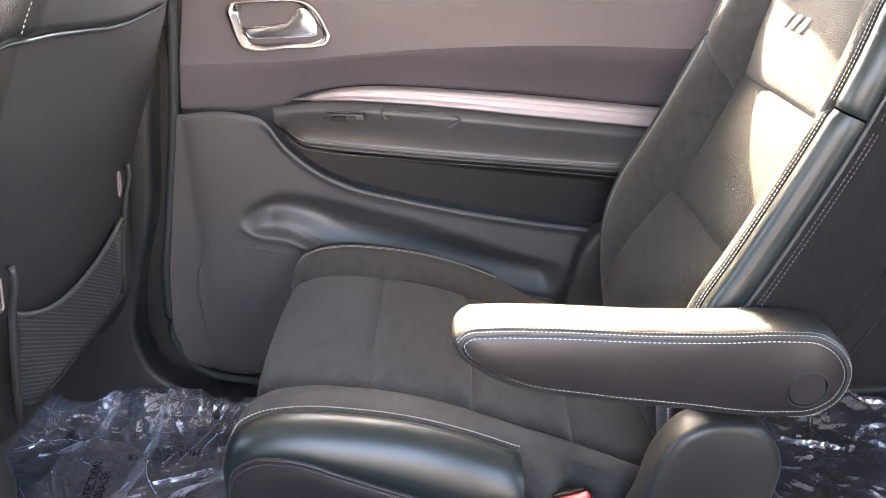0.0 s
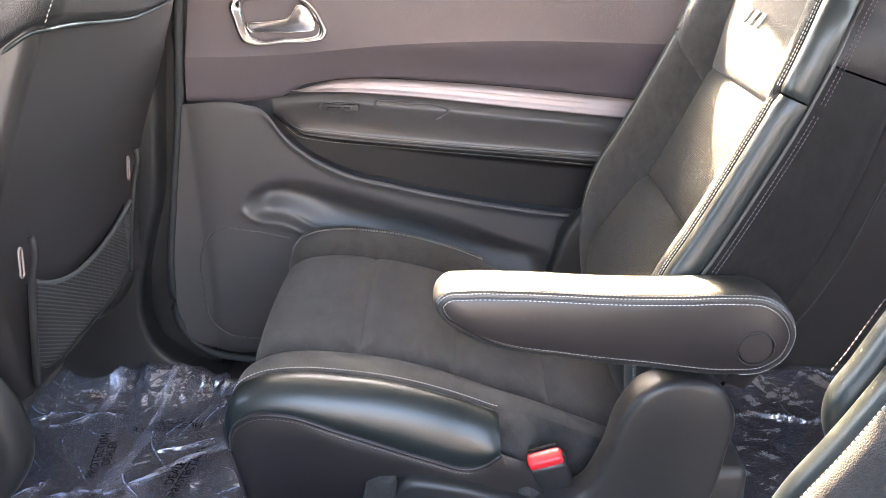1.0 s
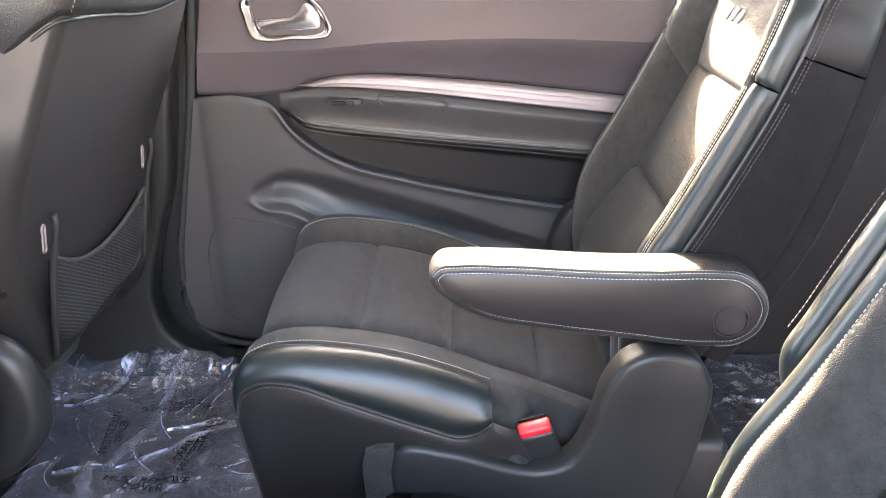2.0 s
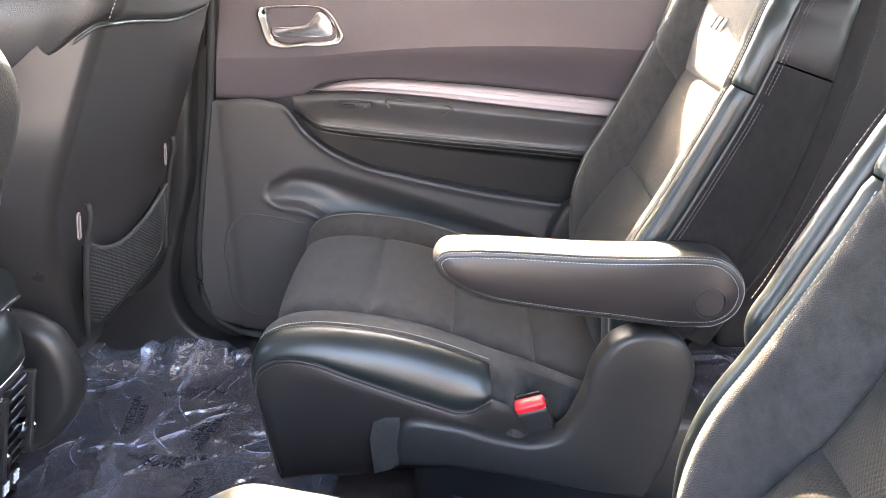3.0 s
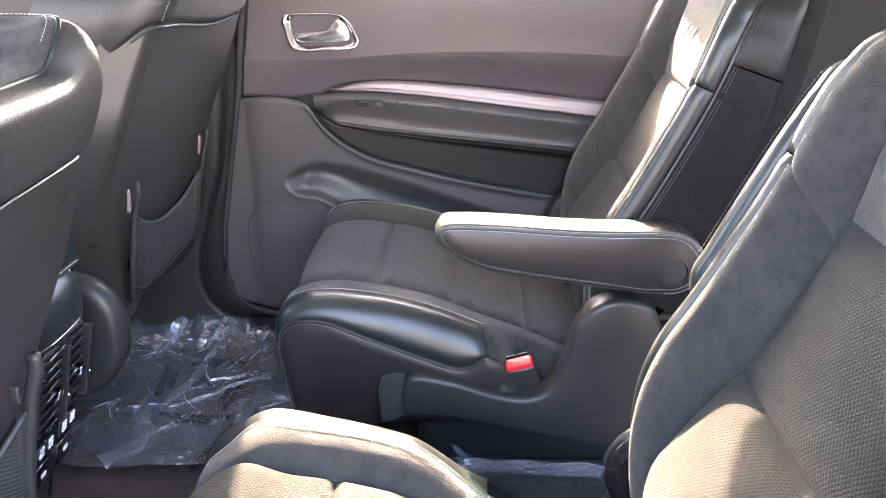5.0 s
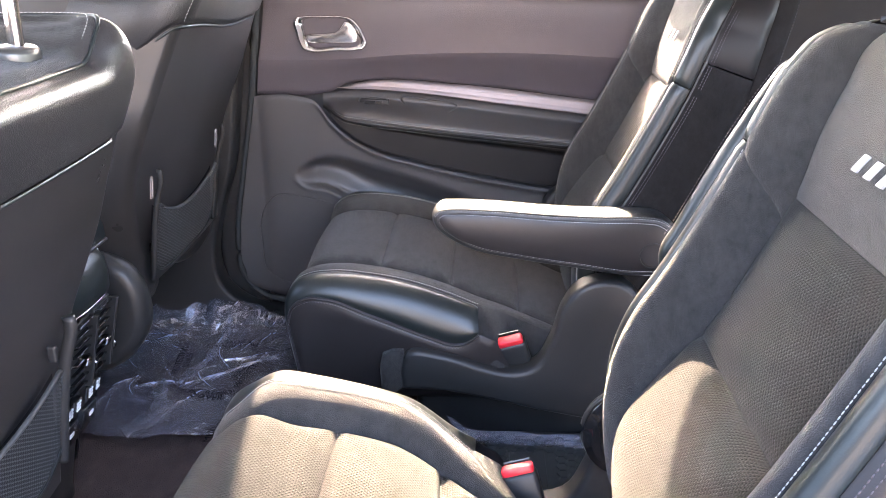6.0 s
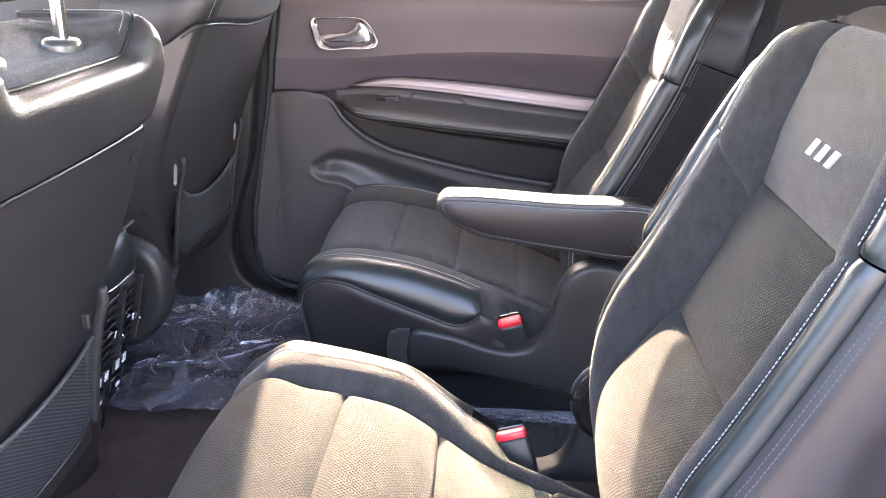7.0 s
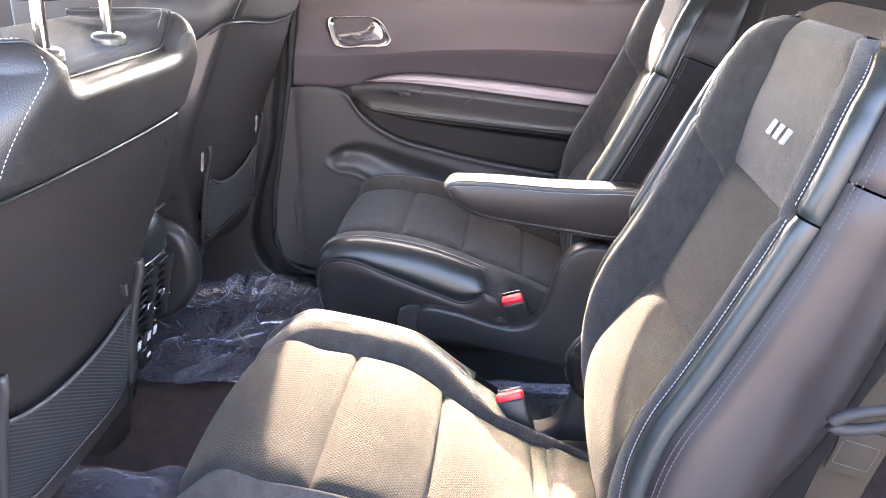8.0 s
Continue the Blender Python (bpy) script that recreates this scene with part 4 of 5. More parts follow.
        disc("pivot_cap", (0.338, yf - dy * 0.0042, 0.414), (0, s, 0), 0.0190, 0.003, LEATHER_SIDE, rest, "round pivot cap", 0.0015)
        ang = np.linspace(0, 2 * np.pi, 40, endpoint=False)
        tube("cap_rim", np.stack([0.338 + 0.0200 * np.cos(ang), np.full(40, yf - dy * 0.0050), 0.414 + 0.0200 * np.sin(ang)], 1), 0.0009, PLASTIC, rest, loop=True)
        disc("pivot_post", (0.338, yf + dy * 0.085, 0.412), (0, s, 0), 0.03, 0.06, PLASTIC, rest)
    else:
        # round recliner cover low on the gangway side
        hub = disc("recliner_cover", (0.272, yc + s * 0.236, 0.270), (0, s, 0), 0.062, 0.030, PIANO, seat, "round gloss black recliner cover", 0.010, n=40)
        ang = np.linspace(0, 2 * np.pi, 48, endpoint=False)
        tube("cover_rim", np.stack([0.272 + 0.059 * np.cos(ang), np.full(48, yc + s * 0.247), 0.270 + 0.059 * np.sin(ang)], 1), 0.006, SHELL, hub, loop=True)
        # inboard armrest folded up against the backrest
        o = closed([(0.290, 0.520), (0.305, 0.552), (0.324, 0.592), (0.345, 0.635), (0.368, 0.679), (0.393, 0.722), (0.409, 0.744), (0.430, 0.752), (0.452, 0.744), (0.462, 0.720), (0.440, 0.64), (0.412, 0.56), (0.395, 0.50), (0.370, 0.460), (0.335, 0.450), (0.300, 0.475)], 120)
        o[:, 0] += 0.001
        rest = slab("armrest", [tuple(p) for p in o], yc + s * 0.236, yc + s * 0.266, LEATHER_GLOSS, seat, "leather armrest folded up beside the backrest", 0.013, segs=4)
        c = o.mean(0)
        for inset, y in ((0.975, 0.2662),):
            q = c + (o - c) * inset
            stitches("stitching", np.stack([q[:, 0], np.full(120, yc + s * y), q[:, 1]], 1)[2:110], rest, STITCH_MID, normal=(0, s if y > 0.25 else -s, 0), wide=0.0008, length=0.003, gap=0.0018)
    return seat


rear_seat(1.003, -1, 0.226, 0.006, 0.205, 0.258, 0.0, "black suede and leather captain seat, armrest down, grey stitching", True)
rear_seat(0.185, 1, 0.188, 0.008, 0.140, 0.200, 0.032, "black suede captain seat with sunlit perforated cushion, grey stitching", False)


# ---- front seats, seen from behind ----
ROLL = 0.76  # where the cover begins to roll over towards its rim


def front_seat(yc, s, dx, dz, label):
    """s: +1 where the gangway side lies towards larger y; dx, dz: how far it is slid and raised."""
    seat = thing("front_seat", (-0.62 + dx, yc, 0.0), label, "car seat", "front row seats")
    ZF = [h + dz for h in (0.18, 0.27, 0.35, 0.42, 0.48, 0.55, 0.60, 0.66, 0.70, 0.74, 0.775)]
    RXF = curve(ZF, [-0.475, -0.470, -0.464, -0.450, -0.428, -0.398, -0.378, -0.353, -0.336, -0.318, -0.306])
    WF = curve(ZF, [0.285, 0.283, 0.277, 0.262, 0.245, 0.232, 0.238, 0.252, 0.252, 0.236, 0.205])
    SHELL_W = curve(ZF, [0.165, 0.182, 0.202, 0.226, 0.240, 0.240, 0.232, 0.222, 0.215, 0.20, 0.18])
    FAR_W = curve(ZF, [0.06, 0.055, 0.046, 0.028, 0.018, 0.018, 0.02, 0.02, 0.02, 0.02, 0.02])

    def skin(a, z, out, hard=False):
        """Points of the seat's rear skin: a runs -1 to 1 from one front edge round the back to the other."""
        a, z, out = np.broadcast_arrays(np.asarray(a, float), z, out)
        t = np.abs(a)
        flat = SHELL_W(z) + np.where((a > 0) & (s < 0), FAR_W(z), 0.016 if s > 0 else 0.0) if hard else WF(z) - 0.045
        turn = np.clip((t - 0.62) / 0.28, 0, 1) * np.pi / 2
        vv = np.where(t < 0.62, flat * t / 0.62, flat + 0.045 * np.sin(turn))
        dd = np.where(t < 0.62, 0.006 * (t / 0.62) ** 2, 0.006 + 0.07 * (1 - np.cos(turn)) + 0.10 * np.clip((t - 0.90) / 0.10, 0, 1))
        if hard:
            # flat rear face with a tight corner, then sides that run forward
            turn = np.clip((t - 0.62) / 0.08, 0, 1) * 1.15
            rad = np.where((a < 0) & (s < 0), 0.024, 0.011)
            k1, k2 = np.clip((t - 0.70) / 0.18, 0, 1), np.clip((t - 0.88) / 0.12, 0, 1)
            vv = np.where(t < 0.62, vv, flat + rad * np.sin(turn) + 0.035 * k1)
            dd = np.where(t < 0.62, dd, 0.006 + rad * (1 - np.cos(turn)) + 0.075 * k1 + 0.09 * k2)
        side = np.sin(turn)
        return np.stack([RXF(z) + dx - dd + out * np.cos(turn), yc + np.sign(a) * (vv + out * side), z], -1)

    a = np.concatenate([-np.linspace(1, 0.60, 46), np.linspace(-0.58, 0.58, 31), np.linspace(0.60, 1, 46)])
    n_a = len(a)
    hem = 0.655 + dz - 0.085 * smooth01((np.abs(a) - 0.70) / 0.30) * np.where((a > 0) & (s < 0), 0.0, 1.0) + (0.024 * smooth01((0.2 - a) / 0.9) - 0.03 * smooth01((-0.78 - a) / 0.22) if s < 0 else 0.0)
    rim_z = 0.757 + dz + 0.043 * smooth01((np.abs(a) - 0.40) / 0.32)
    # smooth back shell below, leather cover above that overhangs it
    grid("back_shell", np.array([skin(a, ((0.20 if s > 0 else 0.225) + dz) * (1 - k) + (hem + 0.012) * k, 0.0, True) for k in np.linspace(0, 1, 50)]), SHELL, seat, "dark smooth back panel of the seat")
    rows = []
    for k in np.concatenate([np.linspace(0, 0.80, 22), np.linspace(0.82, 1, 16)]):
        lift = 0.012 * smooth01(k / 0.12) + 0.002 * np.sin(np.pi * k)
        fall = 0.029 * (1 - np.sqrt(np.clip(1 - np.clip((k - ROLL) / (1 - ROLL), 0, 1) ** 2, 0, 1)))
        rows.append(skin(a, hem * (1 - k) + rim_z * k, lift - fall))
    cover = grid("upper_cover", np.array(rows), LEATHER, seat, "black grained leather upper cover")
    tube("piping", skin(a, hem + 0.0005, 0.004), 0.0028, LEATHER_GLOSS, cover, "glossy piping")
    # the dished top inside its stitched rim
    rim = rows[-1]
    target = np.stack([np.full(n_a, -0.455 + dx), yc + (rim[:, 1] - yc) * 0.78, np.full(n_a, 0.797 + dz)], 1)
    P2 = [np.stack([rim[:, 0] * (1 - k) + target[:, 0] * k, rim[:, 1] * (1 - k) + target[:, 1] * k, rim[:, 2] + (target[:, 2] - rim[:, 2]) * k**0.6], 1) + np.array([0, 0, 0.0035 * math.sin(math.pi * min(1, k * 5)) - 0.006 * math.sin(math.pi * k)]) for k in np.linspace(0, 1, 26)]
    grid("top_cover", np.array(P2), SUEDE, cover, "dark suede top between the headrest posts")
    tube("rim_piping", rim + np.array([0.001, 0, 0.001]), 0.0022, LEATHER_GLOSS, cover)
    stitches("stitching", rim[4:-4] * 0.93 + target[4:-4] * 0.07 + np.array([0, 0, 0.004]), cover, normal=(0, 0, 1), wide=0.0013, length=0.0030, gap=0.0018)
    for g in (1, -1):
        kk = np.linspace(0.06, 0.93, 30)
        ag = 0.80 if g > 0 else -0.70
        h0, h1 = np.interp(ag, a, hem), np.interp(ag, a, rim_z)
        col = np.array([skin(ag, h0 * (1 - k) + h1 * k, 0.0128 + 0.002 * np.sin(np.pi * k) - 0.029 * (1 - np.sqrt(max(0, 1 - max(0, (k - ROLL) / (1 - ROLL)) ** 2)))) for k in kk])
        stitches("stitching", col, cover, normal=(0.7, g * 0.7, 0.2), wide=0.0013, length=0.0034, gap=0.002)
    block("seat_front", (-0.70 + dx, yc - 0.190, 0.12), (-0.550 + dx, yc + 0.190, 0.66), SUEDE, seat, "", 0.05, turn=pose(0, 0, 0, 0, 12, 0), segs=4)
    block("seat_cushion", (-1.18 + dx, yc - 0.24, 0.16), (-0.70 + dx, yc + 0.24, 0.32), SUEDE, seat, "", 0.05, segs=4)
    block("seat_base", (-1.10 + dx, yc - 0.20, 0.0), (-0.76 + dx, yc + 0.20, 0.17), PLASTIC, seat, "", 0.02)
    # side hinge cover low down
    for g in (1, -1):
        hx, hz = (0.040, 0.026) if s < 0 and g < 0 else (dx, 0.0)
        hinge = path([(-0.66, 0.16), (-0.585, 0.165), (-0.540, 0.20), (-0.512, 0.25), (-0.512, 0.30), (-0.535, 0.350), (-0.58, 0.372), (-0.66, 0.36)], 40)
        slab("hinge_cover", [(x + hx, z + hz) for x, z in hinge], *sorted((yc + g * 0.255, yc + g * 0.303)), PLASTIC, seat, "glossy dark hinge cover", 0.022, segs=5)
    # headrest on two bright posts
    for g in (1, -1):
        px, py = -0.372 + dx, yc + g * 0.076
        ang = np.linspace(0, 2 * np.pi, 36, endpoint=False)
        G = [np.stack([px + 0.72 * q * np.cos(ang), py + q * np.sin(ang), np.full(36, 0.7765 + dz + h) - 0.10 * 0.72 * q * np.cos(ang)], 1) for q, h in ((0.0255, -0.012), (0.0265, 0.000), (0.0256, 0.0030), (0.0215, 0.0055), (0.0125, 0.0068), (0.0005, 0.0070))]
        grid("post_guide", np.array(G), GUIDE, seat, "pale grey satin oval post guide", wrap=True)
        tube("headrest_post", path([(px, py, 0.765 + dz), (px + 0.004, py, 0.85 + dz), (px + 0.020, py, 0.93 + dz), (px + 0.02, py, 0.99 + dz)], 20), 0.0075, CHROME, seat, "chrome headrest post", sides=16)
    hr = bmesh.new()
    bmesh.ops.create_uvsphere(hr, u_segments=28, v_segments=18, radius=1.0)
    for v in hr.verts:
        c = [math.copysign(abs(q) ** 0.6, q) for q in v.co]
        v.co = Vector((-0.385 + dx + 0.055 * c[0], yc + 0.135 * c[1], 0.932 + dz + 0.105 * c[2]))
    shaped("headrest", hr, LEATHER, seat, "black leather headrest")
    # pocket: side clips, frame wire and knotted net
    pc, low_by, near_up = (-0.022, 0.012, 0.046) if s < 0 else (0.0, 0.0, 0.028)
    zt = lambda v: 0.352 + dz - low_by + np.where(np.asarray(v) < 0, near_up, 0.028) * np.abs(v / 0.165) ** 2.2
    zb = lambda v: (0.245 if s < 0 else 0.238) + dz + 0.03 * np.abs(v / 0.165) ** 6
    face = lambda v, z, o: np.stack([RXF(z) + dx + 0.008 + o + 0 * v, yc + pc + v, z + 0 * v], -1)
    a = np.linspace(-1, 1, 40) * 0.165
    pocket = tube("pocket_frame", path(np.concatenate([face(a[::-1], zb(a[::-1]), 0.004)]), 50), 0.0022, LEATHER_GLOSS, seat, "thin grey pocket edge wire")
    tube("pocket_hem", face(a, zt(a), 0.012), 0.0032, NET, pocket)
    verts, faces = [], []
    step, r = 0.0056, 0.0008
    for fam in (1, -1):
        for q in np.arange(-0.60, 0.60, step):
            pts = []
            for u in np.arange(-0.165, 0.1651, 0.006):
                z = 0.30 + dz + fam * (u * 0.55) + q
                if zb(np.array(u)) < z < zt(np.array(u)):
                    bulge = 0.014 * math.sin(math.pi * min(1, max(0, (z - float(zb(np.array(u)))) / 0.15)) * 0.5)
                    pts.append((RXF(z) + dx + 0.010 + bulge + fam * 0.0006, yc + pc + u, z))
            if len(pts) < 2:
                continue
            k = len(verts)
            for p in pts:
                verts += [(p[0] + r, p[1], p[2]), (p[0], p[1] - r * 0.7, p[2] - r * 0.7), (p[0], p[1] + r * 0.7, p[2] + r * 0.7)]
            for i in range(len(pts) - 1):
                for j in range(3):
                    faces.append((k + 3 * i + j, k + 3 * i + 3 + j, k + 3 * i + 3 + (j + 1) % 3, k + 3 * i + (j + 1) % 3))
    part("net", verts, faces, NET, pocket, "black knotted mesh net", kind="stuff")
    back_cloth = [[(RXF(float(zz)) + dx + 0.0095, yc + pc + u, float(zz)) for zz in np.linspace(float(zb(np.array(u))), float(zt(np.array(u))) - 0.003, 10)] for u in np.linspace(-0.165, 0.165, 30)]
    grid("pocket_lining", np.array(back_cloth), PLASTIC_BLACK, pocket)
    for g in (1, -1):
        v = g * 0.172
        bar = path([*[(RXF(h + dz) + dx + o, yc + pc + v * m, h + dz) for h, o, m in ((0.245, 0.010, 0.99), (0.33, 0.018, 1.0), (0.40, 0.022, 1.02), (0.435, 0.022, 1.03), (0.448, 0.016, 1.03))]], 30)
        tube("pocket_clip", bar, 0.0085 if s > 0 else 0.0048, PLASTIC, pocket, "dark plastic pocket clip", flat=0.7, sides=12)
        if s > 0:
            block("clip_tab", (RXF(0.40 + dz) + dx + 0.004, yc + v * 1.03 - 0.016, 0.392), (RXF(0.40 + dz) + dx + 0.016, yc + v * 1.03 - 0.008, 0.414), PLASTIC, pocket, "", 0.003)
            continue
        hook = closed([(-0.002, 0.402), (-0.0038, 0.404), (-0.0038, 0.412), (-0.0038, 0.428), (-0.0034, 0.436), (0.0, 0.438), (0.0034, 0.436), (0.0038, 0.428), (0.0038, 0.412), (0.0038, 0.404), (0.002, 0.402)], 36)
        tube("clip_hook", np.stack([np.full(36, float(RXF(0.42 + dz)) + dx + 0.014) + 0.12 * (hook[:, 1] - 0.42), yc + pc + v * 1.03 - 0.011 + hook[:, 0], hook[:, 1] + dz], 1), 0.0016, SATIN, pocket, "shiny hook", loop=True)
    return seat


front_seat(0.200, 1, 0.0, 0.0, "black leather driver seat with rear net pocket, chrome headrest posts")
front_seat(1.000, -1, -0.035, 0.068, "black leather passenger seat seen from behind, net pocket")


# ---- centre console ----
def console():
    c = thing("centre_console", (-0.75, 0.585, 0.0), "black centre console with rear air vents and padded lid", "console")
    w = curve([0.02, 0.10, 0.19, 0.246, 0.326, 0.378, 0.44], [0.060, 0.062, 0.070, 0.082, 0.092, 0.096, 0.090])
    rx = curve([0.02, 0.10, 0.20, 0.30, 0.38, 0.44], [-0.600, -0.582, -0.558, -0.530, -0.508, -0.514])
    yc = 0.585

    def ring(z, inset=0.0, back=0.0):
        a = np.linspace(-1, 1, 41)
        ww = w(z) - inset
        v = ww * np.sign(a) * np.minimum(np.abs(a) / 0.8, 1)
        d = 0.016 * np.abs(v / ww) ** 3 + np.where(np.abs(a) > 0.8, (np.abs(a) - 0.8) / 0.2 * 0.5, 0)
        return np.stack([rx(z) - d - back, yc + v, np.full(41, z)], 1)

    grid("console_body", np.array([ring(z) for z in np.linspace(0.0, 0.45, 50)]), PLASTIC, c)
    zz = np.linspace(0.06, 0.432, 30)
    left = [tuple(ring(z)[5]) for z in zz]
    right = [tuple(ring(z)[35]) for z in zz]
    for q in (left, right):
        tube("side_trim", np.array(q) + np.array([0.003, 0, 0]), 0.0045, PIANO, c, "gloss black edge trim")
        tube("trim_line", np.array(q) + np.array([0.007, -0.004 if q is right else 0.004, 0]), 0.0012, CHROME, c, "thin bright line")
    block("bezel", (-0.512, yc - 0.072, 0.13), (-0.497, yc + 0.072, 0.425), PIANO, c, "gloss black control bezel", 0.005)
    # two vents with slats, dividers and thumb levers
    for g in (-1, 1):
        y0, y1 = yc + g * 0.034 - 0.028, yc + g * 0.034 + 0.028
        vent = block("air_vent", (-0.503, y0, 0.258), (-0.490, y1, 0.408), PLASTIC, c, "rear air vent", 0.004)
        for i in range(8):
            z = 0.268 + i * 0.0185
            block("slat", (-0.496, y0 + 0.003, z), (-0.480, y1 - 0.012 if g > 0 else y1 - 0.003, z + 0.0045), PIANO, vent, bevel=0.0015, turn=pose(0, 0, 0, 0, -22, 0))
        block("thumb_lever", (-0.490, yc + g * 0.034 - 0.007, 0.318), (-0.472, yc + g * 0.034 + 0.007, 0.336), CHROME, vent, "shiny thumb lever", 0.003)
        block("divider", (-0.494, y1 - 0.010, 0.262), (-0.474, y1 - 0.003, 0.404), PLASTIC, vent, "dark upright vent divider", 0.002)
        disc("adjust_wheel", (-0.484, y1 - 0.001, 0.30), (0, 1, 0), 0.013, 0.005, CHROME, vent, "small knurled wheel", 0.001)
        for i in range(2):
            b = block("button", (-0.500, yc + g * 0.034 - 0.024 + i * 0.026, 0.206), (-0.490, yc + g * 0.034 - 0.002 + i * 0.026, 0.240), PIANO, c, "black push button with white marks", 0.003)
            for r in range(3):
                for q in range(2):
                    y = yc + g * 0.034 - 0.018 + i * 0.026 + q * 0.007
                    block("mark", (-0.491, y, 0.214 + r * 0.007), (-0.4885, y + 0.0045, 0.2185 + r * 0.007), WHITE_MARK, b, bevel=0)
        block("socket_cover", (-0.504, yc + g * 0.034 - 0.022, 0.145), (-0.491, yc + g * 0.034 + 0.022, 0.192), PIANO, c, "socket cover with a white mark", 0.004)
        block("mark", (-0.4915, yc + g * 0.034 - 0.006, 0.166), (-0.4895, yc + g * 0.034 + 0.006, 0.174), WHITE_MARK, c, bevel=0)
    # the control face is squat and leans forward towards the floor
    def settle(ob):
        o = origin_of(ob)
        for v in ob.data.vertices:
            h = v.co.z + o.z
            v.co.z = 0.13 + (h - 0.13) * 0.83 - o.z
            v.co.x -= 0.24 * max(0.0, 0.40 - (v.co.z + o.z))

    for child in c.children_recursive:
        if child.name.split(".")[0] not in ("console_body", "side_trim", "trim_line"):
            settle(child)
    k = np.linspace(-1, 1, 33)
    P = []
    for z, o in ((0.372, 0.0005), (0.374, 0.006), (0.395, 0.007), (0.418, 0.004), (0.432, -0.004), (0.440, -0.02)):
        ww = 0.094 - 0.5 * max(0.0, z - 0.418)
        P.append(np.stack([-0.497 + o - 0.030 * np.abs(k) ** 3.5, yc + ww * k, np.full(33, z)], 1))
    collar = grid("collar", np.array(P), LEATHER_GLOSS, c, "smooth grey collar under the lid")
    tube("trim_line", P[0] + np.array([0.004, 0, -0.001]), 0.0013, CHROME, collar, "thin bright line")
    # padded lid in two lengths
    P = []
    for x, h in zip(np.linspace(-0.50, -1.05, 30), np.linspace(0, 1, 30)):
        a = np.linspace(0, np.pi, 25)
        e = smooth01((h + 0.06) / 0.12) ** 0.5
        P.append(np.stack([np.full(25, x - 0.010), yc + 0.098 * np.cos(a), 0.437 + (0.035 + 0.035 * e) * np.sin(a) ** 0.6], 1))
    lid = grid("lid", np.array(P), LEATHER_GLOSS, c, "padded grey-black leather lid")
    e = P[0]
    part("lid_end", np.concatenate([e, [[e[0][0], yc, 0.437]]]), [(i, i + 1, 25) for i in range(24)], LEATHER_GLOSS, lid)
    stitches("stitching", P[3] + np.array([0, 0, 0.001]), lid, normal=(0.3, 0, 1), wide=0.0016)
    tube("lid_hem", np.stack([np.full(20, -0.508), np.linspace(yc - 0.094, yc + 0.094, 20), np.full(20, 0.4385)], 1), 0.003, LEATHER, lid)
    return c


console()


# ---- floor coverings ----
def film_height(x0, x1, y0, y1, seed, amp, lift, folds):
    """Height of a crumpled sheet: flat facets between sharp creases, and a few long folds."""
    rng = random.Random(seed)
    waves = []
    for i in range(7):
        f = 4.0 * 1.38 ** i
        waves.append((rng.uniform(0, math.pi), f, rng.uniform(0, 1), amp * 1.5 / (1 + 0.42 * i), rng.uniform(0, 50)))
    ridges = [(rng.uniform(x0, x1), rng.uniform(y0, y1), rng.uniform(0, math.pi), rng.uniform(0.03, 0.14), rng.uniform(0.0022, 0.006), rng.uniform(0.5, 1.3) * amp) for _ in range(folds)]

    def at(X, Y):
        X, Y = np.broadcast_arrays(np.asarray(X, float), np.asarray(Y, float))
        Z = np.zeros(X.shape)
        for ang, f, ph, h, off in waves:
            u = X * math.cos(ang) + Y * math.sin(ang)
            v = -X * math.sin(ang) + Y * math.cos(ang)
            warp = 0.22 * np.sin(v * f * 2.3 + off) + 0.12 * np.sin(v * f * 5.1 + 2 * off + u * f)
            tri = np.abs(((u * f + ph + warp) % 1.0) * 2 - 1)
            mask = smooth01(0.55 + 0.75 * np.sin(X * (7 + off * 0.2) + off) * np.cos(Y * (6 + off * 0.13) + 2 * off))
            Z += h * (1 - tri) ** 1.6 * mask
        for cx, cy, ang, L, wd, h in ridges:
            u = (X - cx) * math.cos(ang) + (Y - cy) * math.sin(ang)
            v = -(X - cx) * math.sin(ang) + (Y - cy) * math.cos(ang) + 0.25 * u * u / L
            Z += h * np.maximum(0, 1 - np.abs(v) / wd) * np.maximum(0, 1 - (u / L) ** 2)
        if lift:
            up = smooth01((Y - (y1 - 0.10)) / 0.10) ** 1.4
            pleat = np.abs(((X * 17 + 0.35 * np.sin(X * 31) + 0.6 * (Y - y1)) % 1.0) * 2 - 1)
            Z += up * (lift * (0.7 + 0.3 * np.sin(X * 23 + 1.0)) + 0.012 * (pleat - 0.4) * (0.5 + 0.5 * np.sin(X * 41)))
        return np.maximum(Z, 0.0)
    return at


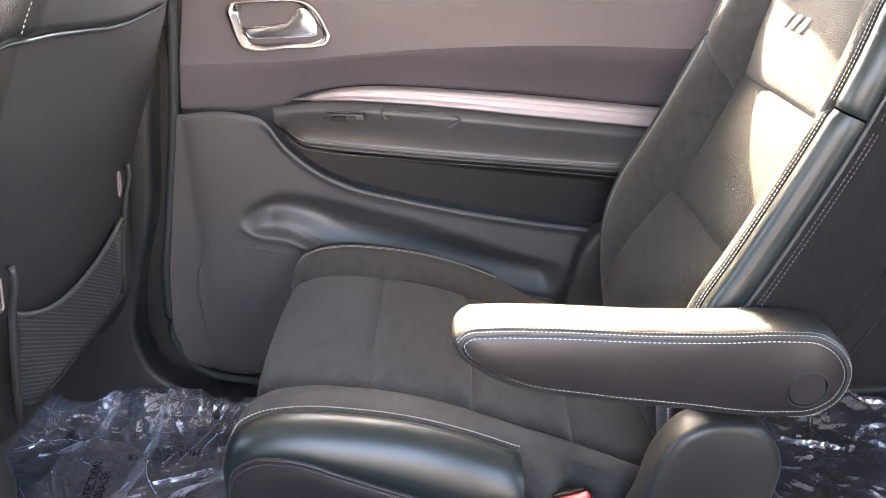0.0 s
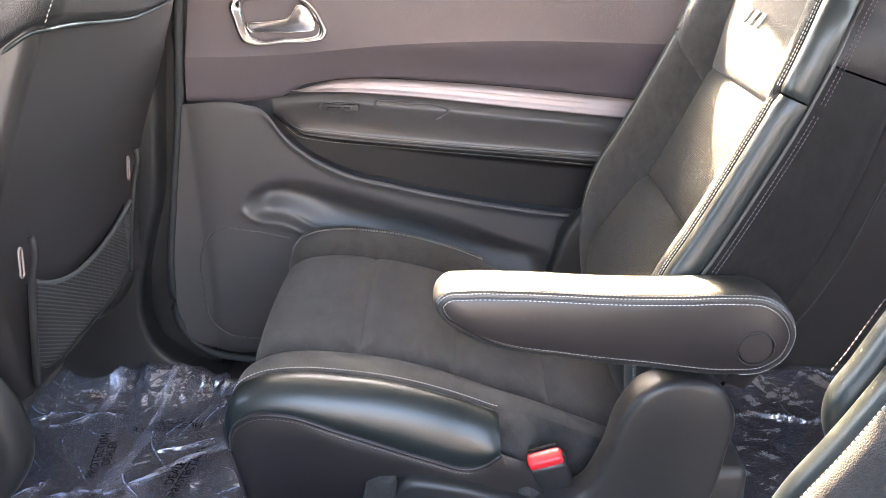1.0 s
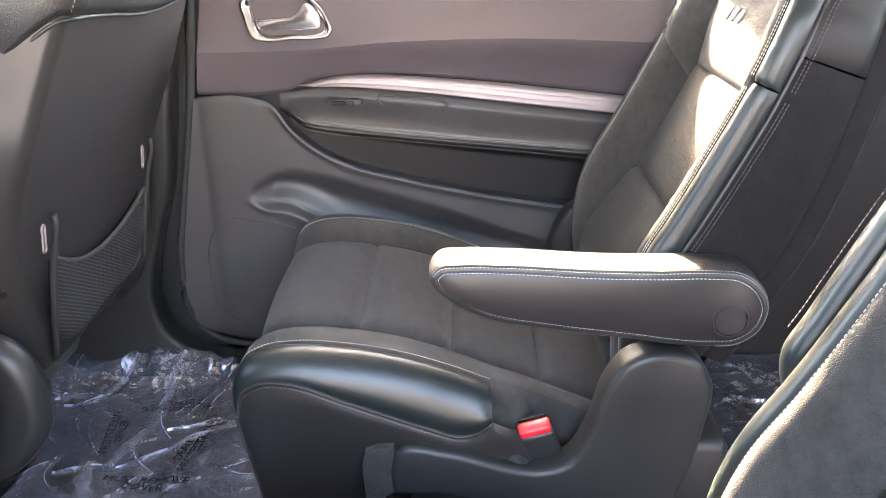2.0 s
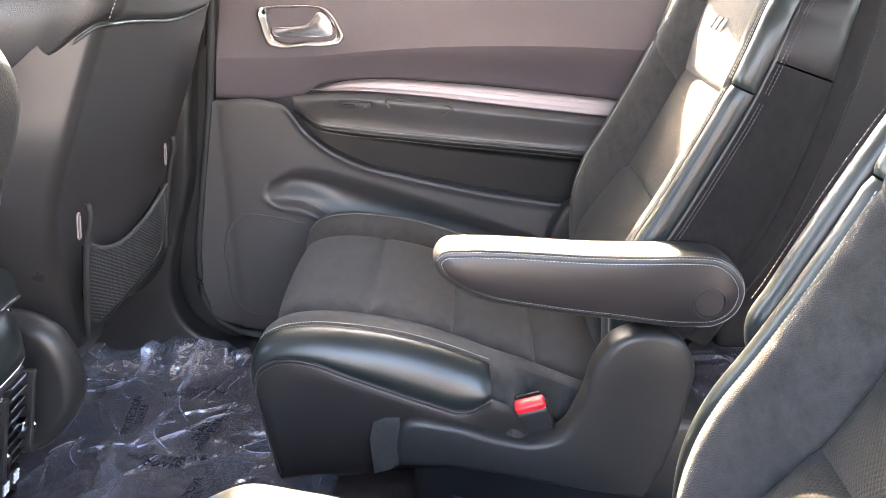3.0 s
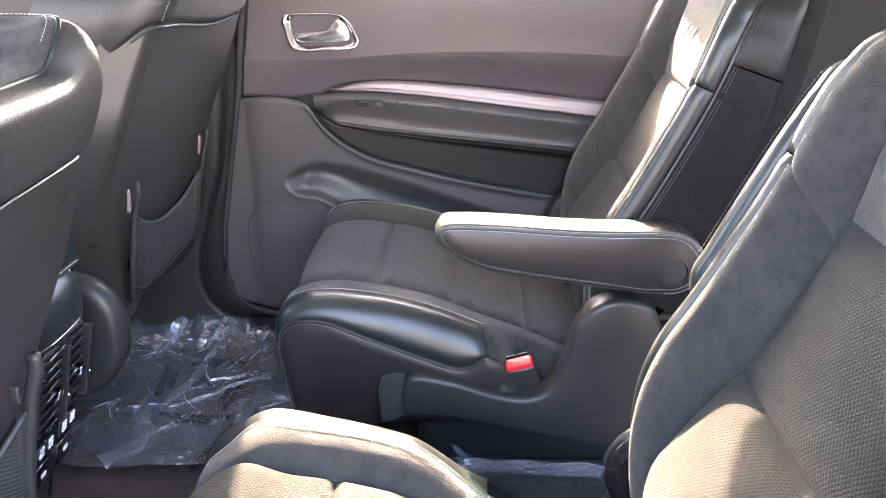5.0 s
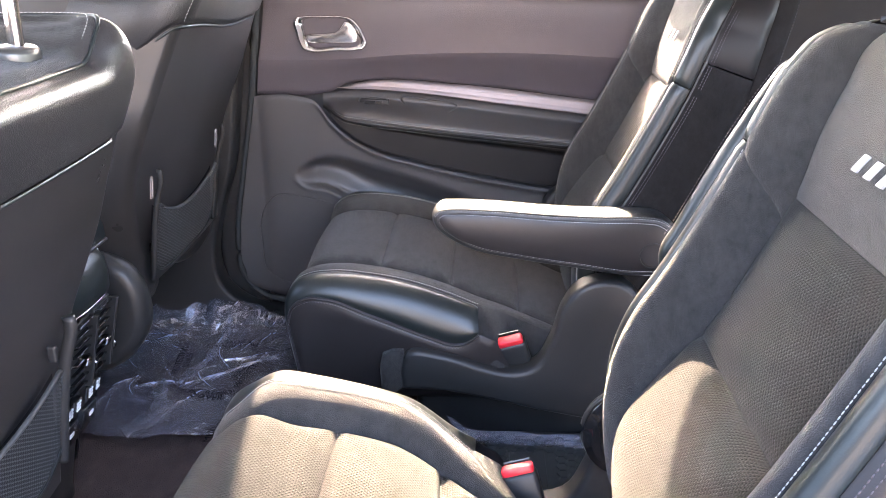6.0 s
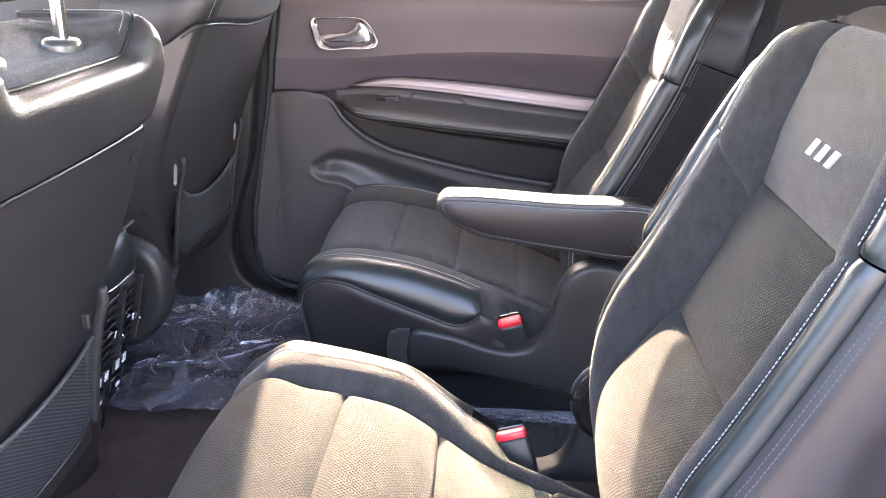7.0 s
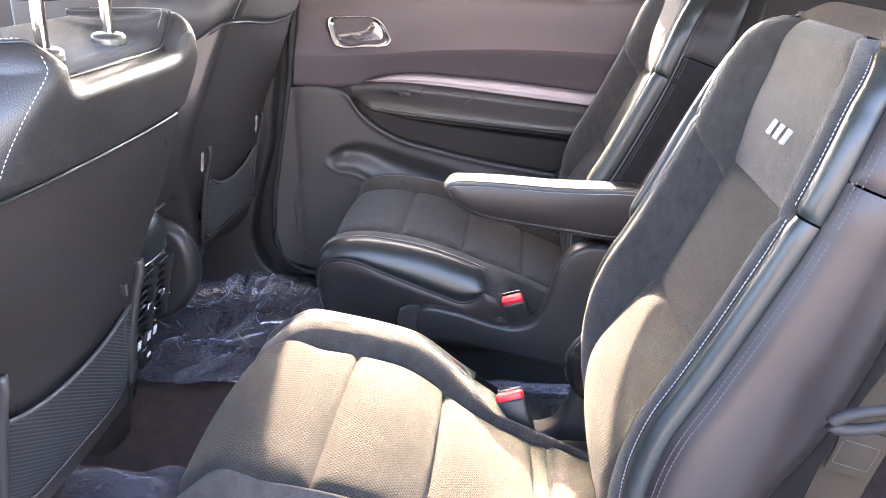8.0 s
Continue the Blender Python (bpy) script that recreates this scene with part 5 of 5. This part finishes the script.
def crumple(x0, x1, y0, y1, z, label, seed, folds=26, amp=0.006, lift=0.0, nx=230, ny=180, mat=None, bands=()):
    film = thing("floor_film", ((x0 + x1) / 2, (y0 + y1) / 2, 0.0), label, "floor film")
    high = film_height(x0, x1, y0, y1, seed, amp, lift, folds)
    xs, ys = np.linspace(x0, x1, nx), np.linspace(y0, y1, ny)
    X, Y = np.meshgrid(xs, ys, indexing="ij")
    Z = high(X, Y)
    Y = Y + np.array([noise.noise((x * 14, seed, 0)) for x in xs])[:, None] * 0.018
    X = X + np.array([noise.noise((y * 12, 0, seed)) for y in ys])[None, :] * 0.014
    ob = grid("film_sheet", np.stack([X, Y, z + Z], -1), mat or FILM, film)
    ob.data.polygons.foreach_set("use_smooth", [False] * len(ob.data.polygons))
    # doubled bands where the sheet is folded over itself
    for line, w0, w1 in bands:
        c = path(line, 46)
        t = np.gradient(c, axis=0)
        t /= np.linalg.norm(t, axis=1, keepdims=True)
        side = np.stack([-t[:, 1], t[:, 0]], 1)
        k = np.linspace(0, 1, 46)
        w = (w0 + (w1 - w0) * k) * (0.82 + 0.18 * np.sin(k * 23 + w0 * 900))
        rest = z + np.max([high(*(c + side * (w * q)[:, None]).T) for q in (-0.5, -0.25, 0.0, 0.25, 0.5)], axis=0)
        rest = np.convolve(np.pad(rest, 4, mode="edge"), np.ones(9) / 9, mode="valid")
        rows = []
        for i, q in enumerate((-0.5, -0.42, -0.2, 0.05, 0.3, 0.46, 0.5)):
            pts = c + side * (w * q)[:, None]
            bulge = 0.004 * math.cos(q * 3.0) + 0.0012 * np.sin(k * 17 + i * 0.9)
            rows.append(np.stack([pts[:, 0], pts[:, 1], rest + 0.002 + bulge], 1))
        grid("folded_band", np.array(rows[::-1]), FILM_BAND, film, "milky doubled fold of the film")
    return lambda x, y: z + high(x, y)


far_film = crumple(-0.85, -0.17, 0.78, 1.285, 0.006, "crumpled clear plastic film on the rear footwell carpet", 3, 44, 0.0055, 0.055, 380, 290, bands=(
    ([(-0.50, 1.275), (-0.513, 1.20), (-0.516, 1.113), (-0.530, 1.03), (-0.545, 0.972)], 0.016, 0.030),
    ([(-0.575, 0.985), (-0.570, 0.93), (-0.545, 0.875), (-0.550, 0.83), (-0.59, 0.79)], 0.024, 0.062),
    ([(-0.600, 1.285), (-0.615, 1.22), (-0.655, 1.165), (-0.690, 1.150)], 0.040, 0.006),
    ([(-0.530, 0.970), (-0.48, 1.005), (-0.43, 1.055), (-0.364, 1.094)], 0.012, 0.020),
    ([(-0.63, 0.962), (-0.585, 0.975), (-0.535, 0.976)], 0.014, 0.010)))
crumple(-0.75, -0.28, 0.02, 0.48, 0.006, "crumpled clear plastic film on the near footwell carpet", 8, 24, 0.006, bands=(([(-0.62, 0.30), (-0.52, 0.33), (-0.42, 0.31)], 0.05, 0.03),))
crumple(0.42, 0.98, 0.70, 1.27, 0.006, "crumpled clear plastic film on the floor behind the seats", 5, 30, 0.007, 0.03, mat=FILM_CLEAR, bands=(([(0.50, 0.78), (0.58, 0.84), (0.66, 0.95)], 0.02, 0.05),))


# words printed on the film, lying on its creases
def print_on(words, x, y, size, turn, label, on):
    cu = bpy.data.curves.new("printed_line", "FONT")
    cu.body, cu.size, cu.align_x, cu.align_y = words, size, "CENTER", "CENTER"
    cu.space_line = 0.9
    tmp = bpy.data.objects.new("printed_line", cu)
    scene.collection.objects.link(tmp)
    me = bpy.data.meshes.new_from_object(tmp)
    bpy.data.objects.remove(tmp)
    me.materials.clear()
    me.materials.append(INK)
    ob = new("printed_line", me)
    m = pose(x, y, 0, 0, 0, turn)
    for v in me.vertices:
        v.co = m @ v.co
        v.co.z = float(on(v.co.x, v.co.y)) + 0.0035
    me.update()
    return tagged(ob, label, "printed text")


INKED = "black capitals printed on the clear floor film"
print_on("MUST REMOVE\nCOVER", -0.470, 0.930, 0.021, -3, INKED, far_film)
print_on("DEALER\nPROTECTION", -0.422, 1.025, 0.021, 84, INKED, far_film)
print_on("PROTECTION\nDEALER", -0.567, 1.075, 0.020, 98, INKED, far_film)
print_on("MUST REMOVE\nCOVER", -0.485, 1.158, 0.018, 186, INKED, far_film)
print_on("DEALER", -0.545, 0.832, 0.020, 70, INKED, far_film)
print_on("MUST REMOVE\nCOVER", -0.400, 0.820, 0.020, 80, INKED, far_film)


def rubber_mat():
    m = thing("rubber_mat", (0.17, 0.58, 0.05), "black rubber mat with raised hexagon cells between the seats", "floor mat")
    block("mat_sheet", (0.02, 0.44, 0.050), (0.36, 0.74, 0.058), RUBBER, m, bevel=0.003)
    block("mat_plate", (0.125, 0.585, 0.058), (0.185, 0.685, 0.061), RUBBER, m, "smooth plate in the mat", 0.003)
    verts, faces = [], []
    r = 0.011
    for i in range(-1, 22):
        for j in range(0, 18):
            cx, cy = 0.03 + i * r * 1.5, 0.45 + (j + 0.5 * (i % 2)) * r * 1.732
            if not (0.03 < cx < 0.35 and 0.45 < cy < 0.73) or (0.115 < cx < 0.195 and 0.575 < cy < 0.695):
                continue
            k = len(verts)
            for rr, z in ((r * 0.99, 0.0575), (r * 0.97, 0.0602), (r * 0.86, 0.0602), (r * 0.84, 0.0575)):
                verts += [(cx + rr * math.cos(q * math.pi / 3), cy + rr * math.sin(q * math.pi / 3), z) for q in range(6)]
            for ring in range(3):
                for q in range(6):
                    faces.append((k + ring * 6 + q, k + ring * 6 + (q + 1) % 6, k + ring * 6 + 6 + (q + 1) % 6, k + ring * 6 + 6 + q))
    part("hexagon_cells", verts, faces, RUBBER, m, smooth=False, kind="stuff")


rubber_mat()

# folded strip of film that stands up against the far seat's base
P = []
for i, x in enumerate(np.linspace(0.030, 0.270, 48)):
    k = i / 47
    h = 0.024 * (1 - smooth01(k * 7)) + 0.005 * (1 - 0.5 * k) + 0.002 * math.sin(k * 17)
    P.append([(x, 0.714 - 0.015 * k, 0.061), (x + 0.003, 0.719 - 0.015 * k, 0.062 + 0.001 * math.sin(k * 22)), (x, 0.724 - 0.015 * k, 0.066), (x - 0.003, 0.729 - 0.015 * k, 0.069 + h * 0.5), (x - 0.012 * (1 - k), 0.733 - 0.015 * k, 0.070 + h)])
strip = grid("film_strip", np.array(P), FILM_FLAT)
tagged(strip, "folded strip of clear film beside the seat base", "floor film")
print_on("COVER", 0.15, 0.713, 0.010, 176, "black capitals printed on the clear film strip", lambda x, y: 0.064)


# ---- seat belt of the near seat ----
def belt():
    b = thing("seat_belt", (0.42, -0.10, 0.0), "grey-brown seat belt strap with a dark plastic guide", "seat belt")
    mid = path([(0.36, -0.085, 0.02), (0.385, -0.095, 0.30), (0.418, -0.10, 0.47), (0.50, -0.12, 0.66), (0.72, -0.14, 1.10)], 60)
    P = []
    for p, t in zip(mid, np.gradient(mid, axis=0)):
        t = t / np.linalg.norm(t)
        side = np.cross(t, (0, 1, 0))
        side /= np.linalg.norm(side)
        P.append([p + side * q + np.array([0, -h, 0]) for q, h in ((-0.023, 0), (-0.022, 0.001), (0, 0.0012), (0.022, 0.001), (0.023, 0), (0, -0.0008))])
    grid("strap", np.array(P), WEBBING, b, wrap=True)
    ang = np.linspace(0, 2 * np.pi, 40, endpoint=False)
    ring = np.stack([0.424 + 0.031 * np.cos(ang), np.full(40, -0.104), 0.510 + 0.0085 * np.sin(ang) + 0.006 * np.cos(ang)], 1)
    tube("belt_guide", ring, 0.0055, PLASTIC_BLACK, b, "dark moulded belt guide ring", sides=12, loop=True)
    hem = path([(0.4215, -0.1035, 0.500), (0.4195, -0.106, 0.485), (0.412, -0.106, 0.458)], 12)
    P = [[(c[0] + q * 0.021 * 0.95, c[1] - h, c[2] - q * 0.021 * 0.30) for q, h in ((-1, 0), (-0.95, 0.002), (0, 0.0024), (0.95, 0.002), (1, 0), (0, -0.001))] for c in hem]
    grid("sewn_end", np.array(P), WEBBING, b, "sewn strap end", wrap=True)
    box = [(0.404, 0.493), (0.434, 0.484), (0.427, 0.462), (0.397, 0.471), (0.404, 0.493)]
    stitches("stitching", np.array([(x, -0.1092, z) for x, z in box]), b, STITCH_DARK, normal=(0, -1, 0), wide=0.0007, length=0.002, gap=0.0008, high=0.0003)


belt()


# ---- third row, far back ----
def third_row(yc):
    t = thing("third_row_seat", (1.25, yc, 0.0), "dark third row seat far behind", "car seat", "third row seats")
    block("seat_base", (1.05, yc - 0.22, 0.0), (1.45, yc + 0.22, 0.12), PLASTIC, t, "", 0.01)
    block("cushion", (0.98, yc - 0.24, 0.10), (1.42, yc + 0.24, 0.32), LEATHER_SIDE, t, "", 0.05, segs=4)
    block("backrest", (1.36, yc - 0.24, 0.25), (1.50, yc + 0.24, 0.80), LEATHER_SIDE, t, "", 0.05, turn=pose(0, 0, 0, 0, 14, 0), segs=4)
    block("headrest", (1.46, yc - 0.11, 0.80), (1.56, yc + 0.11, 0.95), LEATHER_SIDE, t, "", 0.04, turn=pose(0, 0, 0, 0, 10, 0), segs=4)


third_row(0.95)
third_row(0.24)
